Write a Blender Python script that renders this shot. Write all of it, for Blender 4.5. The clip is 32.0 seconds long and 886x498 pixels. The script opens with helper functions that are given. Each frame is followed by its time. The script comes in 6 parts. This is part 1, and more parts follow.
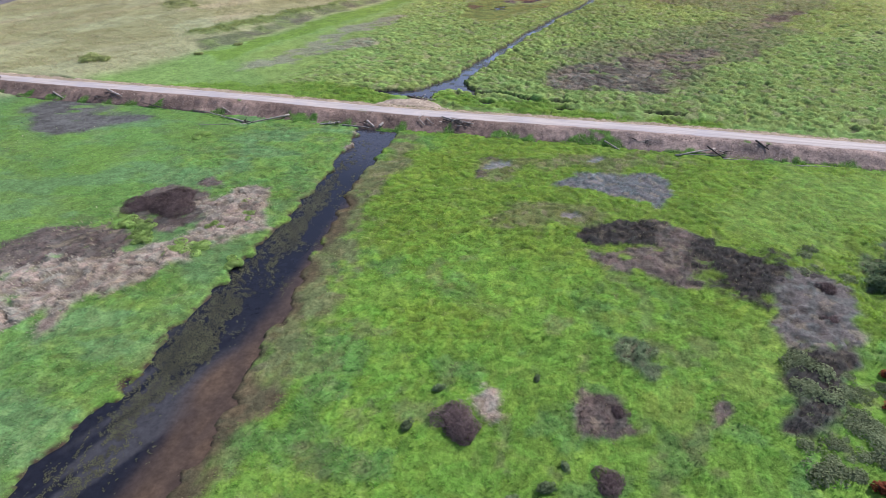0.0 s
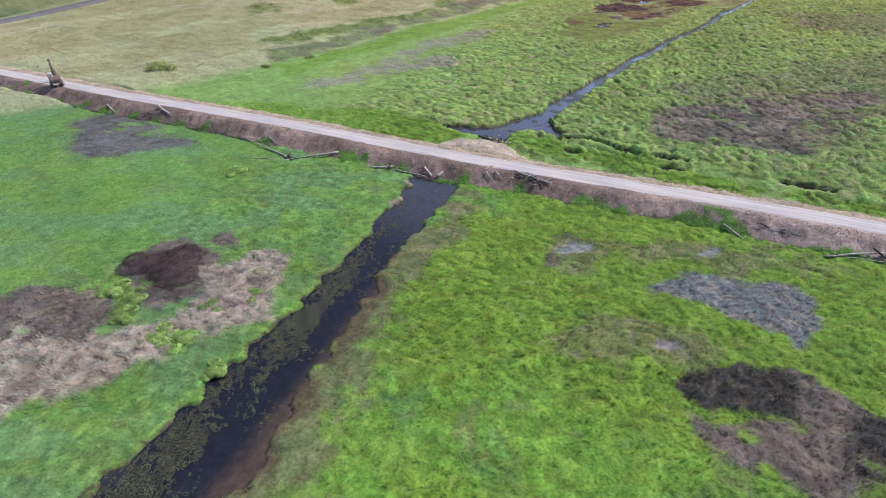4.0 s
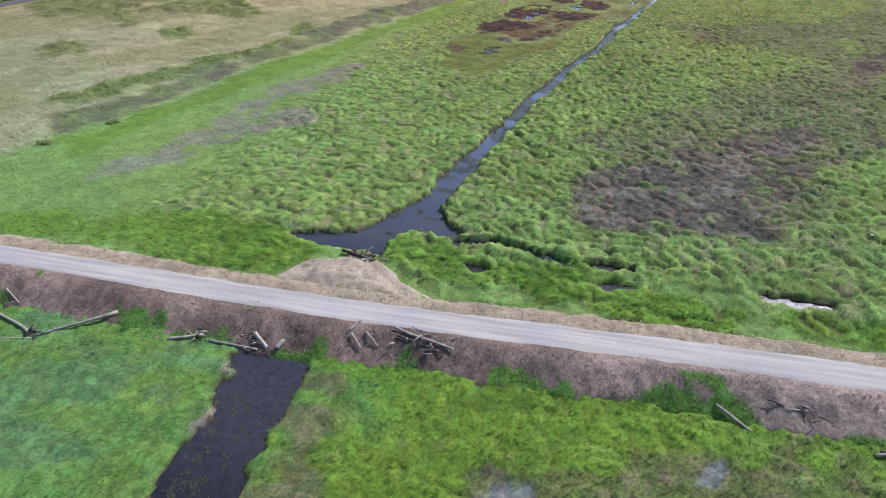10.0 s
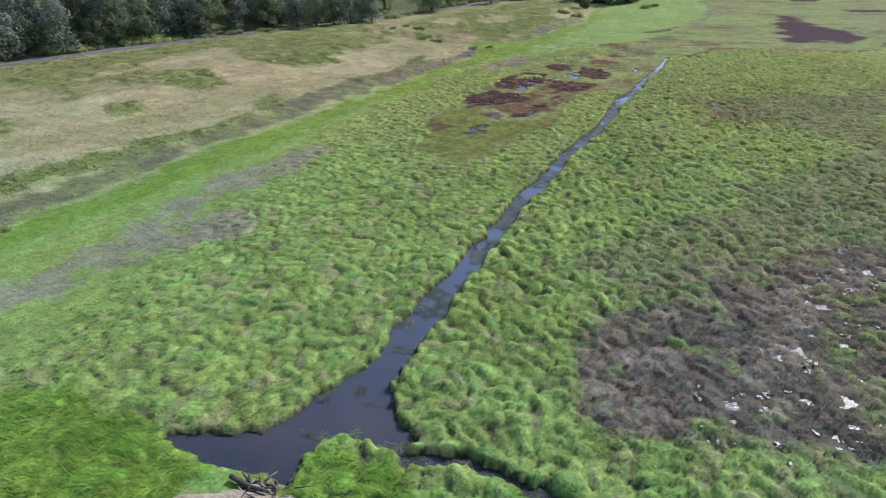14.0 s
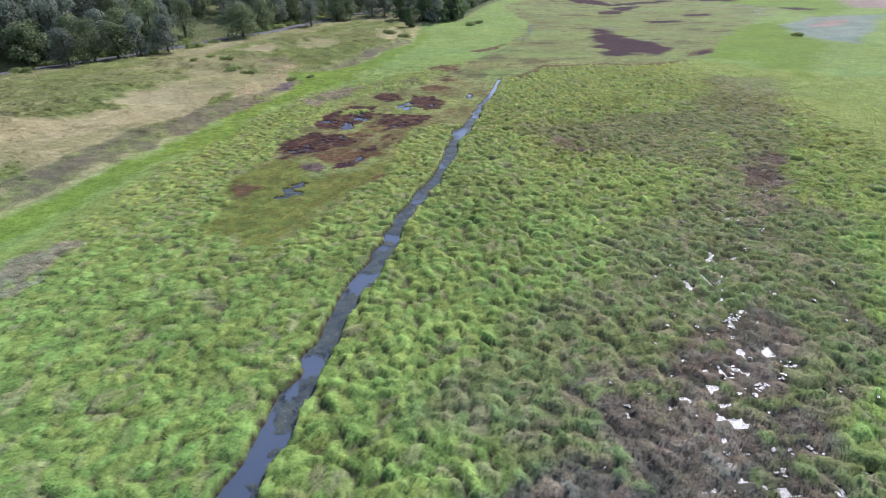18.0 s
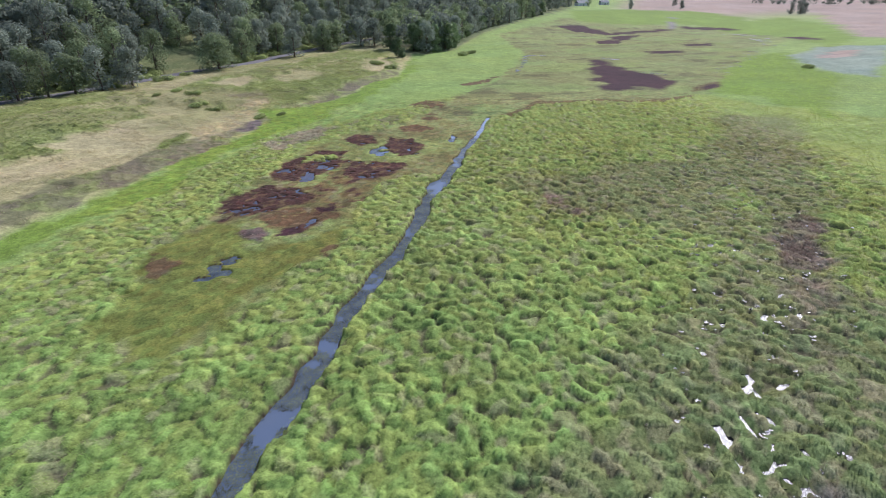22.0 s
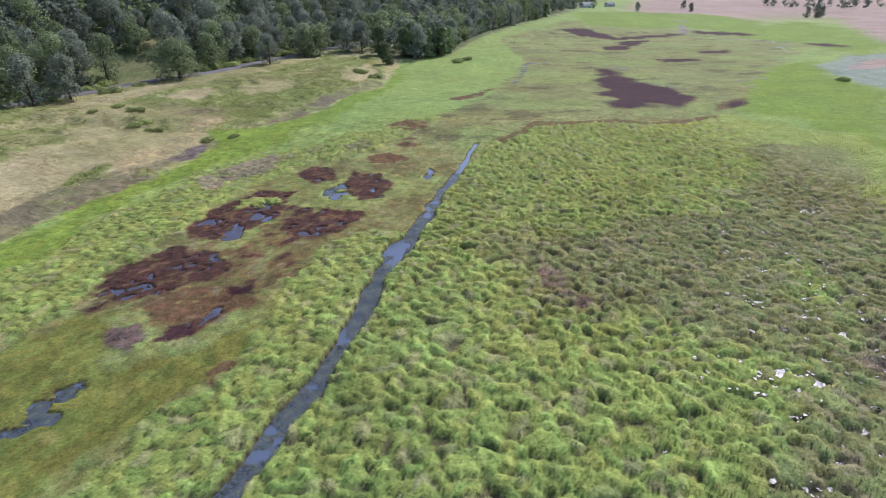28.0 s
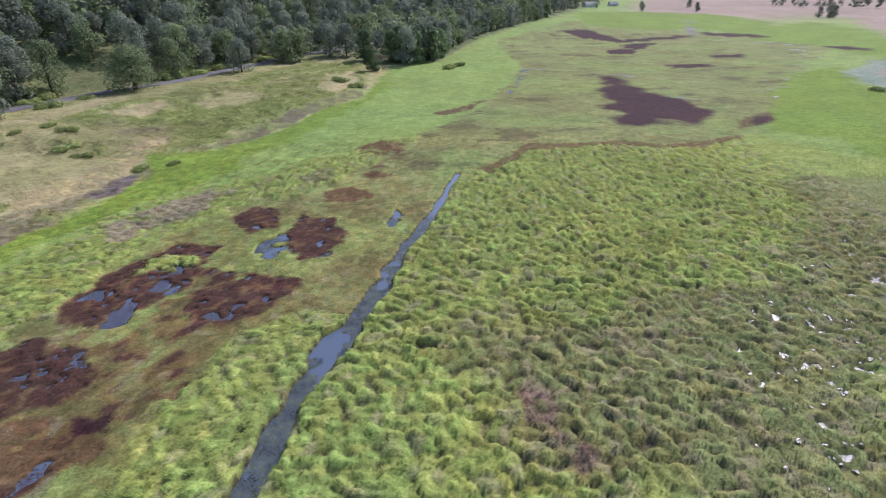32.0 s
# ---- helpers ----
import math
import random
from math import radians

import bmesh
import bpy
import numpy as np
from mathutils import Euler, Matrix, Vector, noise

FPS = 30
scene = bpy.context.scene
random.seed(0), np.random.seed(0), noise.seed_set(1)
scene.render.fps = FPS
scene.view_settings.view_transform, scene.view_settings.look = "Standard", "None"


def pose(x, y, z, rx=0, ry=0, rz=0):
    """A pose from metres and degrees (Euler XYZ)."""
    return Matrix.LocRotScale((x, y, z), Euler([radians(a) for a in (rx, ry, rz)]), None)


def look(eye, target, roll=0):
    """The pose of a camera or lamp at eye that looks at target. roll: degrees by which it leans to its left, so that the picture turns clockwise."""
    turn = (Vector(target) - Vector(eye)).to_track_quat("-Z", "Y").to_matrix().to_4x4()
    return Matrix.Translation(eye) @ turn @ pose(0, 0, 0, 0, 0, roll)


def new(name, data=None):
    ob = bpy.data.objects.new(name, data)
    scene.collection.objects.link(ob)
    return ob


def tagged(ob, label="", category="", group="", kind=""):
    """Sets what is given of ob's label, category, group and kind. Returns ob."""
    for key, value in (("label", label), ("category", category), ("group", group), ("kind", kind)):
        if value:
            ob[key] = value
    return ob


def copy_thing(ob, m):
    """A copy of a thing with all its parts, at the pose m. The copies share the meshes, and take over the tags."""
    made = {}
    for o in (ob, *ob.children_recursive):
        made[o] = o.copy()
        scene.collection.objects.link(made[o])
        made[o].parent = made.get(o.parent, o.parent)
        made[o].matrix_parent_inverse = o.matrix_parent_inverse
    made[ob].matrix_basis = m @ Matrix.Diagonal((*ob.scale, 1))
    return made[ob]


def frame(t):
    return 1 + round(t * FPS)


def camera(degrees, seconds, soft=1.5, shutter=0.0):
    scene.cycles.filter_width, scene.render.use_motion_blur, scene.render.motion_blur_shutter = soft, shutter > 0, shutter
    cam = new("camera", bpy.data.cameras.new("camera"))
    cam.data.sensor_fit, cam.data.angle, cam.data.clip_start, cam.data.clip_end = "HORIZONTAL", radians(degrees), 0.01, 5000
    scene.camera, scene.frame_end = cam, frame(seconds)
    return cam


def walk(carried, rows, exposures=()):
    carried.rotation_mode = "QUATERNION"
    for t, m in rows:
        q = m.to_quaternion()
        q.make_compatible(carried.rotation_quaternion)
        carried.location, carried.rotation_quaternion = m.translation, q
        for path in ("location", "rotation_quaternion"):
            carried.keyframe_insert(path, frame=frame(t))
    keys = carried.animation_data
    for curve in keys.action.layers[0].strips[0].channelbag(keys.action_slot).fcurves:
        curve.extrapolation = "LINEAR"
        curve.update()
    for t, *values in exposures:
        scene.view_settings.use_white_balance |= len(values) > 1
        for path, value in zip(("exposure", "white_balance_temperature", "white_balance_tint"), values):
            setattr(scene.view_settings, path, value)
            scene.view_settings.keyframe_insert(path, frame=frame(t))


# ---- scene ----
cam = camera(77.9, 32.0, 0.6)
METRES, EYE, TILT, LEAN, TURN = 194.87, 38.0, 0.0, 0.0, 15.3
ROWS = [
    (0.0, 0.0, 0.0, 0.0, -0.52, -34.07, 0.77),
    (0.5, 0.0024, 0.0134, 0.0002, -0.37, -34.05, 0.8),
    (1.0, 0.0047, 0.0268, 0.0003, -0.2, -34.05, 0.82),
    (1.5, 0.0068, 0.0405, 0.0003, -0.02, -34.03, 0.81),
    (2.0, 0.0087, 0.0544, 0.0004, 2.3, -34.0, 0.79),
    (2.5, 0.0109, 0.0689, 0.0005, 4.99, -33.99, 0.79),
    (3.0, 0.012, 0.0835, 0.0005, 6.1, -33.99, 0.77),
    (3.5, 0.0129, 0.0982, 0.0005, 8.96, -33.99, 0.76),
    (5.5, 0.0122, 0.1576, 0.0003, 9.99, -34.0, 0.83),
    (6.0, 0.0107, 0.1721, 0.0002, 8.51, -34.02, 0.81),
    (6.5, 0.0104, 0.187, -0.0001, 6.18, -34.03, 0.86),
    (7.0, 0.0102, 0.202, -0.0004, 2.96, -34.01, 0.9),
    (7.5, 0.0101, 0.2172, -0.0003, 0.12, -34.06, 0.87),
    (8.0, 0.0113, 0.2325, -0.0005, -0.96, -34.05, 0.88),
    (8.5, 0.0134, 0.2482, -0.0007, -1.47, -34.04, 0.9),
    (9.0, 0.0157, 0.2645, -0.001, -1.74, -34.02, 0.9),
    (9.5, 0.0188, 0.281, -0.0008, -1.87, -34.03, 0.95),
    (10.0, 0.0218, 0.2977, -0.0004, -1.94, -34.03, 0.94),
    (10.5, 0.0252, 0.3147, -0.0002, -1.97, -34.03, 0.97),
    (11.0, 0.0286, 0.3319, -0.0002, -1.98, -34.03, 0.97),
    (11.5, 0.0321, 0.349, 0.0, -1.95, -32.93, 0.98),
    (12.0, 0.0363, 0.3654, -0.0005, -1.85, -31.33, 1.02),
    (12.5, 0.0399, 0.3824, -0.0009, -1.82, -31.28, 0.99),
    (13.0, 0.0438, 0.3994, -0.0006, -1.76, -29.82, 1.0),
    (13.5, 0.0477, 0.4157, -0.0011, -1.67, -29.18, 0.97),
    (14.0, 0.0524, 0.4325, -0.0011, -1.88, -29.18, 1.03),
    (14.5, 0.0566, 0.4494, -0.0013, -4.95, -29.19, 1.08),
    (15.0, 0.0603, 0.4663, -0.0014, -9.76, -29.21, 1.1),
    (15.5, 0.0648, 0.4829, -0.0016, -13.37, -29.2, 1.12),
    (17.5, 0.0925, 0.5461, -0.0016, -17.85, -28.61, 1.13),
    (18.0, 0.1009, 0.5606, -0.0016, -17.97, -28.04, 1.15),
    (18.5, 0.1093, 0.5747, -0.0017, -18.03, -27.44, 1.14),
    (19.0, 0.1181, 0.5885, -0.0017, -18.06, -26.87, 1.18),
    (19.5, 0.1265, 0.6019, -0.0017, -18.08, -26.3, 1.16),
    (20.0, 0.1348, 0.6149, -0.0017, -18.06, -25.78, 1.15),
    (20.5, 0.143, 0.628, -0.0018, -18.04, -25.73, 1.14),
    (21.0, 0.1508, 0.64, -0.0017, -17.98, -25.7, 1.12),
    (21.5, 0.1581, 0.6509, -0.0015, -17.94, -25.69, 1.13),
    (22.0, 0.165, 0.661, -0.0015, -17.87, -25.68, 1.11),
    (22.5, 0.1713, 0.6702, -0.0015, -17.84, -25.67, 1.09),
    (23.0, 0.1775, 0.6788, -0.0017, -17.76, -25.64, 1.06),
    (23.5, 0.1831, 0.6873, -0.0018, -17.71, -25.63, 1.02),
    (24.0, 0.189, 0.6967, -0.0018, -17.67, -25.62, 0.99),
    (24.5, 0.1952, 0.7076, -0.0021, -17.61, -25.59, 0.94),
    (25.0, 0.2015, 0.7198, -0.0019, -17.58, -25.59, 0.91),
    (25.5, 0.2084, 0.7329, -0.0017, -17.53, -25.6, 0.89),
    (27.5, 0.2383, 0.7893, -0.0015, -17.42, -25.66, 0.84),
    (28.0, 0.2464, 0.8044, -0.0017, -17.41, -25.64, 0.84),
    (28.5, 0.2551, 0.8194, -0.0017, -17.39, -25.66, 0.85),
    (29.0, 0.2638, 0.8345, -0.0018, -17.36, -25.65, 0.88),
    (29.5, 0.2725, 0.8496, -0.0018, -17.34, -25.66, 0.89),
    (30.0, 0.2814, 0.8647, -0.0018, -17.31, -25.66, 0.89),
    (30.5, 0.2906, 0.8799, -0.0018, -17.28, -25.68, 0.94),
    (31.0, 0.2996, 0.895, -0.0018, -17.24, -25.67, 0.96),
    (31.5, 0.3085, 0.9101, -0.0019, -17.22, -25.67, 0.95),
    (32.0, 0.3176, 0.9251, -0.002, -17.19, -25.68, 0.97),
]
walk(cam, [(t, pose(0, 0, EYE, TILT, LEAN, TURN) @ pose(METRES * x, METRES * y, METRES * z, 90 + pitch, roll, yaw)) for t, x, y, z, yaw, pitch, roll in ROWS], exposures=((0.0, 0.08, 6000, 22), (7.5, 0.07, 5850, 18), (10.0, -0.1, 5800, 17), (12.5, -0.16, 5750, 16), (18.5, 0.01, 5720, 17), (25.0, 0.02, 5800, 19), (32.0, -0.02, 5830, 20)))

# The sun stands ahead and to the right of the walk, about half way up.
SUN_AZ, SUN_EL = 36.0, 43.0
world = bpy.data.worlds.new("sky")
scene.world = world
world.use_nodes = True
wn = world.node_tree.nodes
sky = wn.new("ShaderNodeTexSky")
sky.sky_type, sky.sun_disc = "NISHITA", False
sky.sun_elevation, sky.sun_rotation = radians(SUN_EL), radians(SUN_AZ)
sky.air_density, sky.dust_density, sky.ozone_density = 1.0, 1.6, 1.0
world.node_tree.links.new(sky.outputs[0], wn["Background"].inputs[0])
wn["Background"].inputs[1].default_value = 0.15
sun = new("sun", bpy.data.lights.new("sun", "SUN"))
sun.data.energy, sun.data.angle, sun.data.color = 4.6, radians(0.55), (1.0, 0.965, 0.91)
sun.matrix_world = look((0, 0, 300), Vector((0, 0, 300)) - Vector((math.sin(radians(SUN_AZ)) * math.cos(radians(SUN_EL)), math.cos(radians(SUN_AZ)) * math.cos(radians(SUN_EL)), math.sin(radians(SUN_EL)))))

WATER_Z, MARSH_Z, ROAD_Z = -1.0, -0.85, 0.75


# ---- materials ----
def material(name, rough=0.9, spec=0.2):
    m = bpy.data.materials.new(name)
    m.use_nodes = True
    b = m.node_tree.nodes["Principled BSDF"]
    b.inputs["Roughness"].default_value = rough
    b.inputs["Specular IOR Level"].default_value = spec
    return m, m.node_tree.nodes, m.node_tree.links, b


def noise_node(n, l, scale, detail=4.0, rough=0.6, space="Object"):
    co = n.new("ShaderNodeTexCoord")
    t = n.new("ShaderNodeTexNoise")
    t.inputs["Scale"].default_value, t.inputs["Detail"].default_value, t.inputs["Roughness"].default_value = scale, detail, rough
    l.new(co.outputs[space], t.inputs["Vector"])
    return t.outputs["Fac"]


def ranged(n, l, fac, lo, hi, a=0.3, b=0.7):
    r = n.new("ShaderNodeMapRange")
    for i, v in enumerate((a, b, lo, hi)):
        r.inputs[i + 1].default_value = v
    l.new(fac, r.inputs[0])
    return r.outputs[0]


def times(n, l, colour, fac):
    m = n.new("ShaderNodeVectorMath")
    m.operation = "SCALE"
    l.new(colour, m.inputs[0])
    l.new(fac, m.inputs["Scale"])
    return m.outputs[0]


def mixed(n, l, fac, a, b):
    m = n.new("ShaderNodeMix")
    m.data_type = "RGBA"
    for sock, v in ((m.inputs[0], fac), (m.inputs[6], a), (m.inputs[7], b)):
        if isinstance(v, (tuple, float, int)):
            sock.default_value = (*v, 1) if isinstance(v, tuple) else v
        else:
            l.new(v, sock)
    return m.outputs[2]


def bumped(n, l, b, fac, strength, distance):
    u = n.new("ShaderNodeBump")
    u.inputs["Strength"].default_value, u.inputs["Distance"].default_value = strength, distance
    l.new(fac, u.inputs["Height"])
    l.new(u.outputs[0], b.inputs["Normal"])


def cover_material(name, fine, coarse, bump, lo=0.6, hi=1.35):
    """Vegetation or soil whose kind is carried by the mesh's cover attribute, with grain at two sizes."""
    m, n, l, b = material(name, 0.92, 0.1)
    a = n.new("ShaderNodeAttribute")
    a.attribute_name = "cover"
    f, c = noise_node(n, l, fine, 5, 0.7), noise_node(n, l, coarse, 4)
    col = times(n, l, a.outputs["Color"], ranged(n, l, f, lo, hi))
    col = times(n, l, col, ranged(n, l, c, 0.85, 1.15))
    col = times(n, l, col, ranged(n, l, noise_node(n, l, 0.9, 4, 0.65), 0.78, 1.22))
    l.new(col, b.inputs["Base Color"])
    if bump:
        bumped(n, l, b, f, 0.8, bump)
    return m


def two_tone(name, a, c, fine, coarse, rough=0.9, bump=0.03, spec=0.2, random=0.0):
    m, n, l, b = material(name, rough, spec)
    f, g = noise_node(n, l, fine, 6, 0.7), noise_node(n, l, coarse, 4)
    col = mixed(n, l, ranged(n, l, g, 0, 1, 0.35, 0.65), a, c)
    col = times(n, l, col, ranged(n, l, f, 0.65, 1.3))
    if random:
        o = n.new("ShaderNodeObjectInfo")
        col = times(n, l, col, ranged(n, l, o.outputs["Random"], 1 - random, 1 + random, 0, 1))
    l.new(col, b.inputs["Base Color"])
    bumped(n, l, b, f, 0.7, bump)
    return m


def leaf_material(name, a, c, coarse=0.25, random=0.25):
    """Leaves: each one a little different, the light coming partly through."""
    m, n, l, b = material(name, 0.9, 0.06)
    g = n.new("ShaderNodeNewGeometry")
    o = n.new("ShaderNodeObjectInfo")
    col = mixed(n, l, g.outputs["Random Per Island"], a, c)
    col = times(n, l, col, ranged(n, l, noise_node(n, l, coarse), 0.7, 1.3))
    col = times(n, l, col, ranged(n, l, o.outputs["Random"], 1 - random, 1 + random, 0, 1))
    l.new(col, b.inputs["Base Color"])
    t = n.new("ShaderNodeBsdfTranslucent")
    l.new(col, t.inputs["Color"])
    s = n.new("ShaderNodeMixShader")
    s.inputs[0].default_value = 0.42
    l.new(b.outputs[0], s.inputs[1])
    l.new(t.outputs[0], s.inputs[2])
    l.new(s.outputs[0], n["Material Output"].inputs["Surface"])
    return m


def gravel_material():
    """Compacted pale gravel, with streaks drawn out along the wheels' way."""
    m, n, l, b = material("pale_gravel", 0.95, 0.15)
    co = n.new("ShaderNodeTexCoord")
    mp = n.new("ShaderNodeMapping")
    mp.inputs["Scale"].default_value = (0.09, 1.6, 1.0)
    l.new(co.outputs["Object"], mp.inputs["Vector"])
    t = n.new("ShaderNodeTexNoise")
    t.inputs["Scale"].default_value, t.inputs["Detail"].default_value = 1.0, 6
    l.new(mp.outputs[0], t.inputs["Vector"])
    f, g = noise_node(n, l, 7, 6, 0.75), noise_node(n, l, 0.12, 3)
    col = mixed(n, l, ranged(n, l, t.outputs["Fac"], 0, 1, 0.38, 0.62), (0.385, 0.345, 0.305), (0.51, 0.46, 0.405))
    col = mixed(n, l, ranged(n, l, g, 0, 0.6, 0.45, 0.65), col, (0.37, 0.355, 0.365))
    col = times(n, l, col, ranged(n, l, f, 0.84, 1.12))
    l.new(col, b.inputs["Base Color"])
    bumped(n, l, b, f, 0.5, 0.03)
    return m


def grass_material(name):
    m, n, l, b = material(name, 0.85, 0.03)
    a = n.new("ShaderNodeAttribute")
    a.attribute_name = "cover"
    g = n.new("ShaderNodeNewGeometry")
    col = times(n, l, a.outputs["Color"], ranged(n, l, g.outputs["Random Per Island"], 0.93, 1.08, 0, 1))
    l.new(col, b.inputs["Base Color"])
    # thin soft blades take the light much as the whole sward does
    up = n.new("ShaderNodeVectorMath")
    up.operation = "ADD"
    up.inputs[1].default_value = (0.0, 0.0, 1.5)
    l.new(g.outputs["Normal"], up.inputs[0])
    t = n.new("ShaderNodeBsdfTranslucent")
    l.new(col, t.inputs["Color"])
    down = n.new("ShaderNodeVectorMath")
    down.operation = "SUBTRACT"
    down.inputs[1].default_value = (0.0, 0.0, 1.5)
    l.new(g.outputs["Normal"], down.inputs[0])
    for v, target in ((up, b), (down, t)):
        unit = n.new("ShaderNodeVectorMath")
        unit.operation = "NORMALIZE"
        l.new(v.outputs[0], unit.inputs[0])
        l.new(unit.outputs[0], target.inputs["Normal"])
    s = n.new("ShaderNodeMixShader")
    s.inputs[0].default_value = 0.5
    l.new(b.outputs[0], s.inputs[1])
    l.new(t.outputs[0], s.inputs[2])
    l.new(s.outputs[0], n["Material Output"].inputs["Surface"])
    return m


def water_material(name, rough, ripple, deep=(0.012, 0.013, 0.017), silt=(0.024, 0.022, 0.022), spec=0.5, fine=2.2):
    m, n, l, b = material(name, rough, spec)
    b.inputs["IOR"].default_value = 1.333
    f, g = noise_node(n, l, fine, 3), noise_node(n, l, 0.12, 3)
    l.new(mixed(n, l, ranged(n, l, g, 0, 1), deep, silt), b.inputs["Base Color"])
    bumped(n, l, b, f, ripple, 0.05)
    return m


def ditch_material(name):
    """Still water whose murk and silt are carried by the mesh's cover attribute."""
    m, n, l, b = material(name, 0.05, 0.5)
    b.inputs["IOR"].default_value = 1.333
    a = n.new("ShaderNodeAttribute")
    a.attribute_name = "cover"
    l.new(times(n, l, a.outputs["Color"], ranged(n, l, noise_node(n, l, 1.4, 5, 0.7), 0.7, 1.35)), b.inputs["Base Color"])
    bumped(n, l, b, noise_node(n, l, 2.2, 3), 0.06, 0.05)
    return m


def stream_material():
    """Brown pond water that takes on the sky's reflection as painted blue-grey along the stream."""
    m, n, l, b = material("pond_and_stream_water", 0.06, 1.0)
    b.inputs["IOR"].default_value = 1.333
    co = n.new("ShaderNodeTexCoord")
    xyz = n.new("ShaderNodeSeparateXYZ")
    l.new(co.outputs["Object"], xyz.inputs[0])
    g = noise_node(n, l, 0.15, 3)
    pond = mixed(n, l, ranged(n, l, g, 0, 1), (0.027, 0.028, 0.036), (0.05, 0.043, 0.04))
    # blue-grey base colour stands in for the sky's reflection, growing along the stream
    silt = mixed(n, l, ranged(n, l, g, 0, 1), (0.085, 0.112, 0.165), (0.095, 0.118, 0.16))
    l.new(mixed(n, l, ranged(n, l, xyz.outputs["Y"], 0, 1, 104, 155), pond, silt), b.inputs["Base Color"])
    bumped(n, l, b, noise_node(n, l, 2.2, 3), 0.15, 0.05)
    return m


M_GROUND = cover_material("turf_and_soil", 3.0, 0.35, 0.12)
M_GRASS = grass_material("grass_blades")
M_WATER = ditch_material("marsh_water")
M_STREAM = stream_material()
M_PUDDLE = water_material("shallow_puddle", 0.27, 0.75, spec=0.8, fine=6.0)
M_REDWEED = two_tone("red_water_weed", (0.085, 0.032, 0.028), (0.05, 0.023, 0.023), 5, 0.9, 0.8, 0.04)
M_ALGAE = two_tone("algae_mat", (0.098, 0.102, 0.045), (0.045, 0.045, 0.025), 4, 0.8, 0.8, 0.06)
M_WEED = two_tone("floating_weed", (0.14, 0.16, 0.1), (0.03, 0.035, 0.025), 5, 0.7, 0.7, 0.03)
M_GRAVEL = gravel_material()
M_SPOIL = two_tone("dug_spoil", (0.44, 0.365, 0.265), (0.31, 0.255, 0.185), 4, 0.4, 0.95, 0.1)
M_ASPHALT = two_tone("worn_asphalt", (0.12, 0.11, 0.11), (0.17, 0.16, 0.155), 8, 0.3, 0.85, 0.01)
M_LOG = two_tone("bleached_wood", (0.5, 0.45, 0.38), (0.28, 0.245, 0.21), 12, 1.2, 0.8, 0.02, 0.3, 0.25)
M_DARKLOG = two_tone("wet_dark_wood", (0.06, 0.05, 0.045), (0.12, 0.1, 0.085), 10, 1.0, 0.8, 0.02, 0.3, 0.3)
M_BARK = two_tone("tree_bark", (0.11, 0.085, 0.065), (0.17, 0.14, 0.11), 6, 0.6, 0.9, 0.04)
M_LEAF = leaf_material("broad_leaves", (0.19, 0.24, 0.125), (0.3, 0.345, 0.18))
# dark leaves, greyed and lightened to paint in the haze of distance
M_LEAFDARK = leaf_material("hazed_dark_leaves", (0.185, 0.215, 0.165), (0.295, 0.325, 0.245))
M_WILLOW = leaf_material("willow_leaves", (0.15, 0.21, 0.1), (0.22, 0.28, 0.14))
M_SHRUB = leaf_material("shrub_leaves", (0.28, 0.33, 0.12), (0.38, 0.42, 0.17), 0.5)
M_TUFT = leaf_material("tuft_leaves", (0.3, 0.44, 0.13), (0.4, 0.54, 0.17), 0.8)
M_TWIG = leaf_material("dead_twigs", (0.1, 0.072, 0.066), (0.25, 0.195, 0.18), 1.2)
M_RUST = leaf_material("rusty_leaves", (0.2, 0.06, 0.03), (0.3, 0.1, 0.05), 0.8)
M_STEEL = two_tone("worn_steel", (0.08, 0.07, 0.065), (0.14, 0.11, 0.09), 8, 1, 0.6, 0.01, 0.5)
M_PAINT = two_tone("faded_machine_paint", (0.19, 0.11, 0.08), (0.14, 0.09, 0.07), 6, 1, 0.6, 0.01, 0.4)
M_CAB = two_tone("grey_cab_paint", (0.5, 0.48, 0.45), (0.4, 0.38, 0.36), 6, 1, 0.5, 0.01, 0.4)
M_WHITE = two_tone("white_wall_paint", (0.75, 0.74, 0.72), (0.65, 0.64, 0.62), 3, 0.3, 0.8, 0.01)
M_ROOF = two_tone("grey_roof", (0.25, 0.24, 0.24), (0.33, 0.32, 0.31), 3, 0.3, 0.8, 0.01)


# ---- plan: what covers the ground, where ----
def lattice(ix, iy, seed):
    h = (ix.astype(np.int64) * 374761393 + iy.astype(np.int64) * 668265263 + seed * 982451653) & 0x7FFFFFFF
    h = ((h ^ (h >> 13)) * 1274126177) & 0x7FFFFFFF
    return ((h ^ (h >> 16)) & 0xFFFF) / 65535.0


def vnoise(x, y, size, seed=0):
    """Smooth noise from 0 to 1 with lumps of about that size in metres."""
    u, v = np.asarray(x) / size, np.asarray(y) / size
    i, j = np.floor(u), np.floor(v)
    a, b = u - i, v - j
    a, b = a * a * (3 - 2 * a), b * b * (3 - 2 * b)
    p, q = lattice(i, j, seed), lattice(i + 1, j, seed)
    r, s = lattice(i, j + 1, seed), lattice(i + 1, j + 1, seed)
    return (p * (1 - a) + q * a) * (1 - b) + (r * (1 - a) + s * a) * b


def fbm(x, y, size, seed=0, octaves=3):
    total, weight = 0, 0
    for k in range(octaves):
        total, weight = total + vnoise(x, y, size / 2 ** k, seed + k * 17) / 2 ** k, weight + 1 / 2 ** k
    return total / weight


def ramp(a, lo, hi):
    t = np.clip((a - lo) / (hi - lo), 0, 1)
    return t * t * (3 - 2 * t)


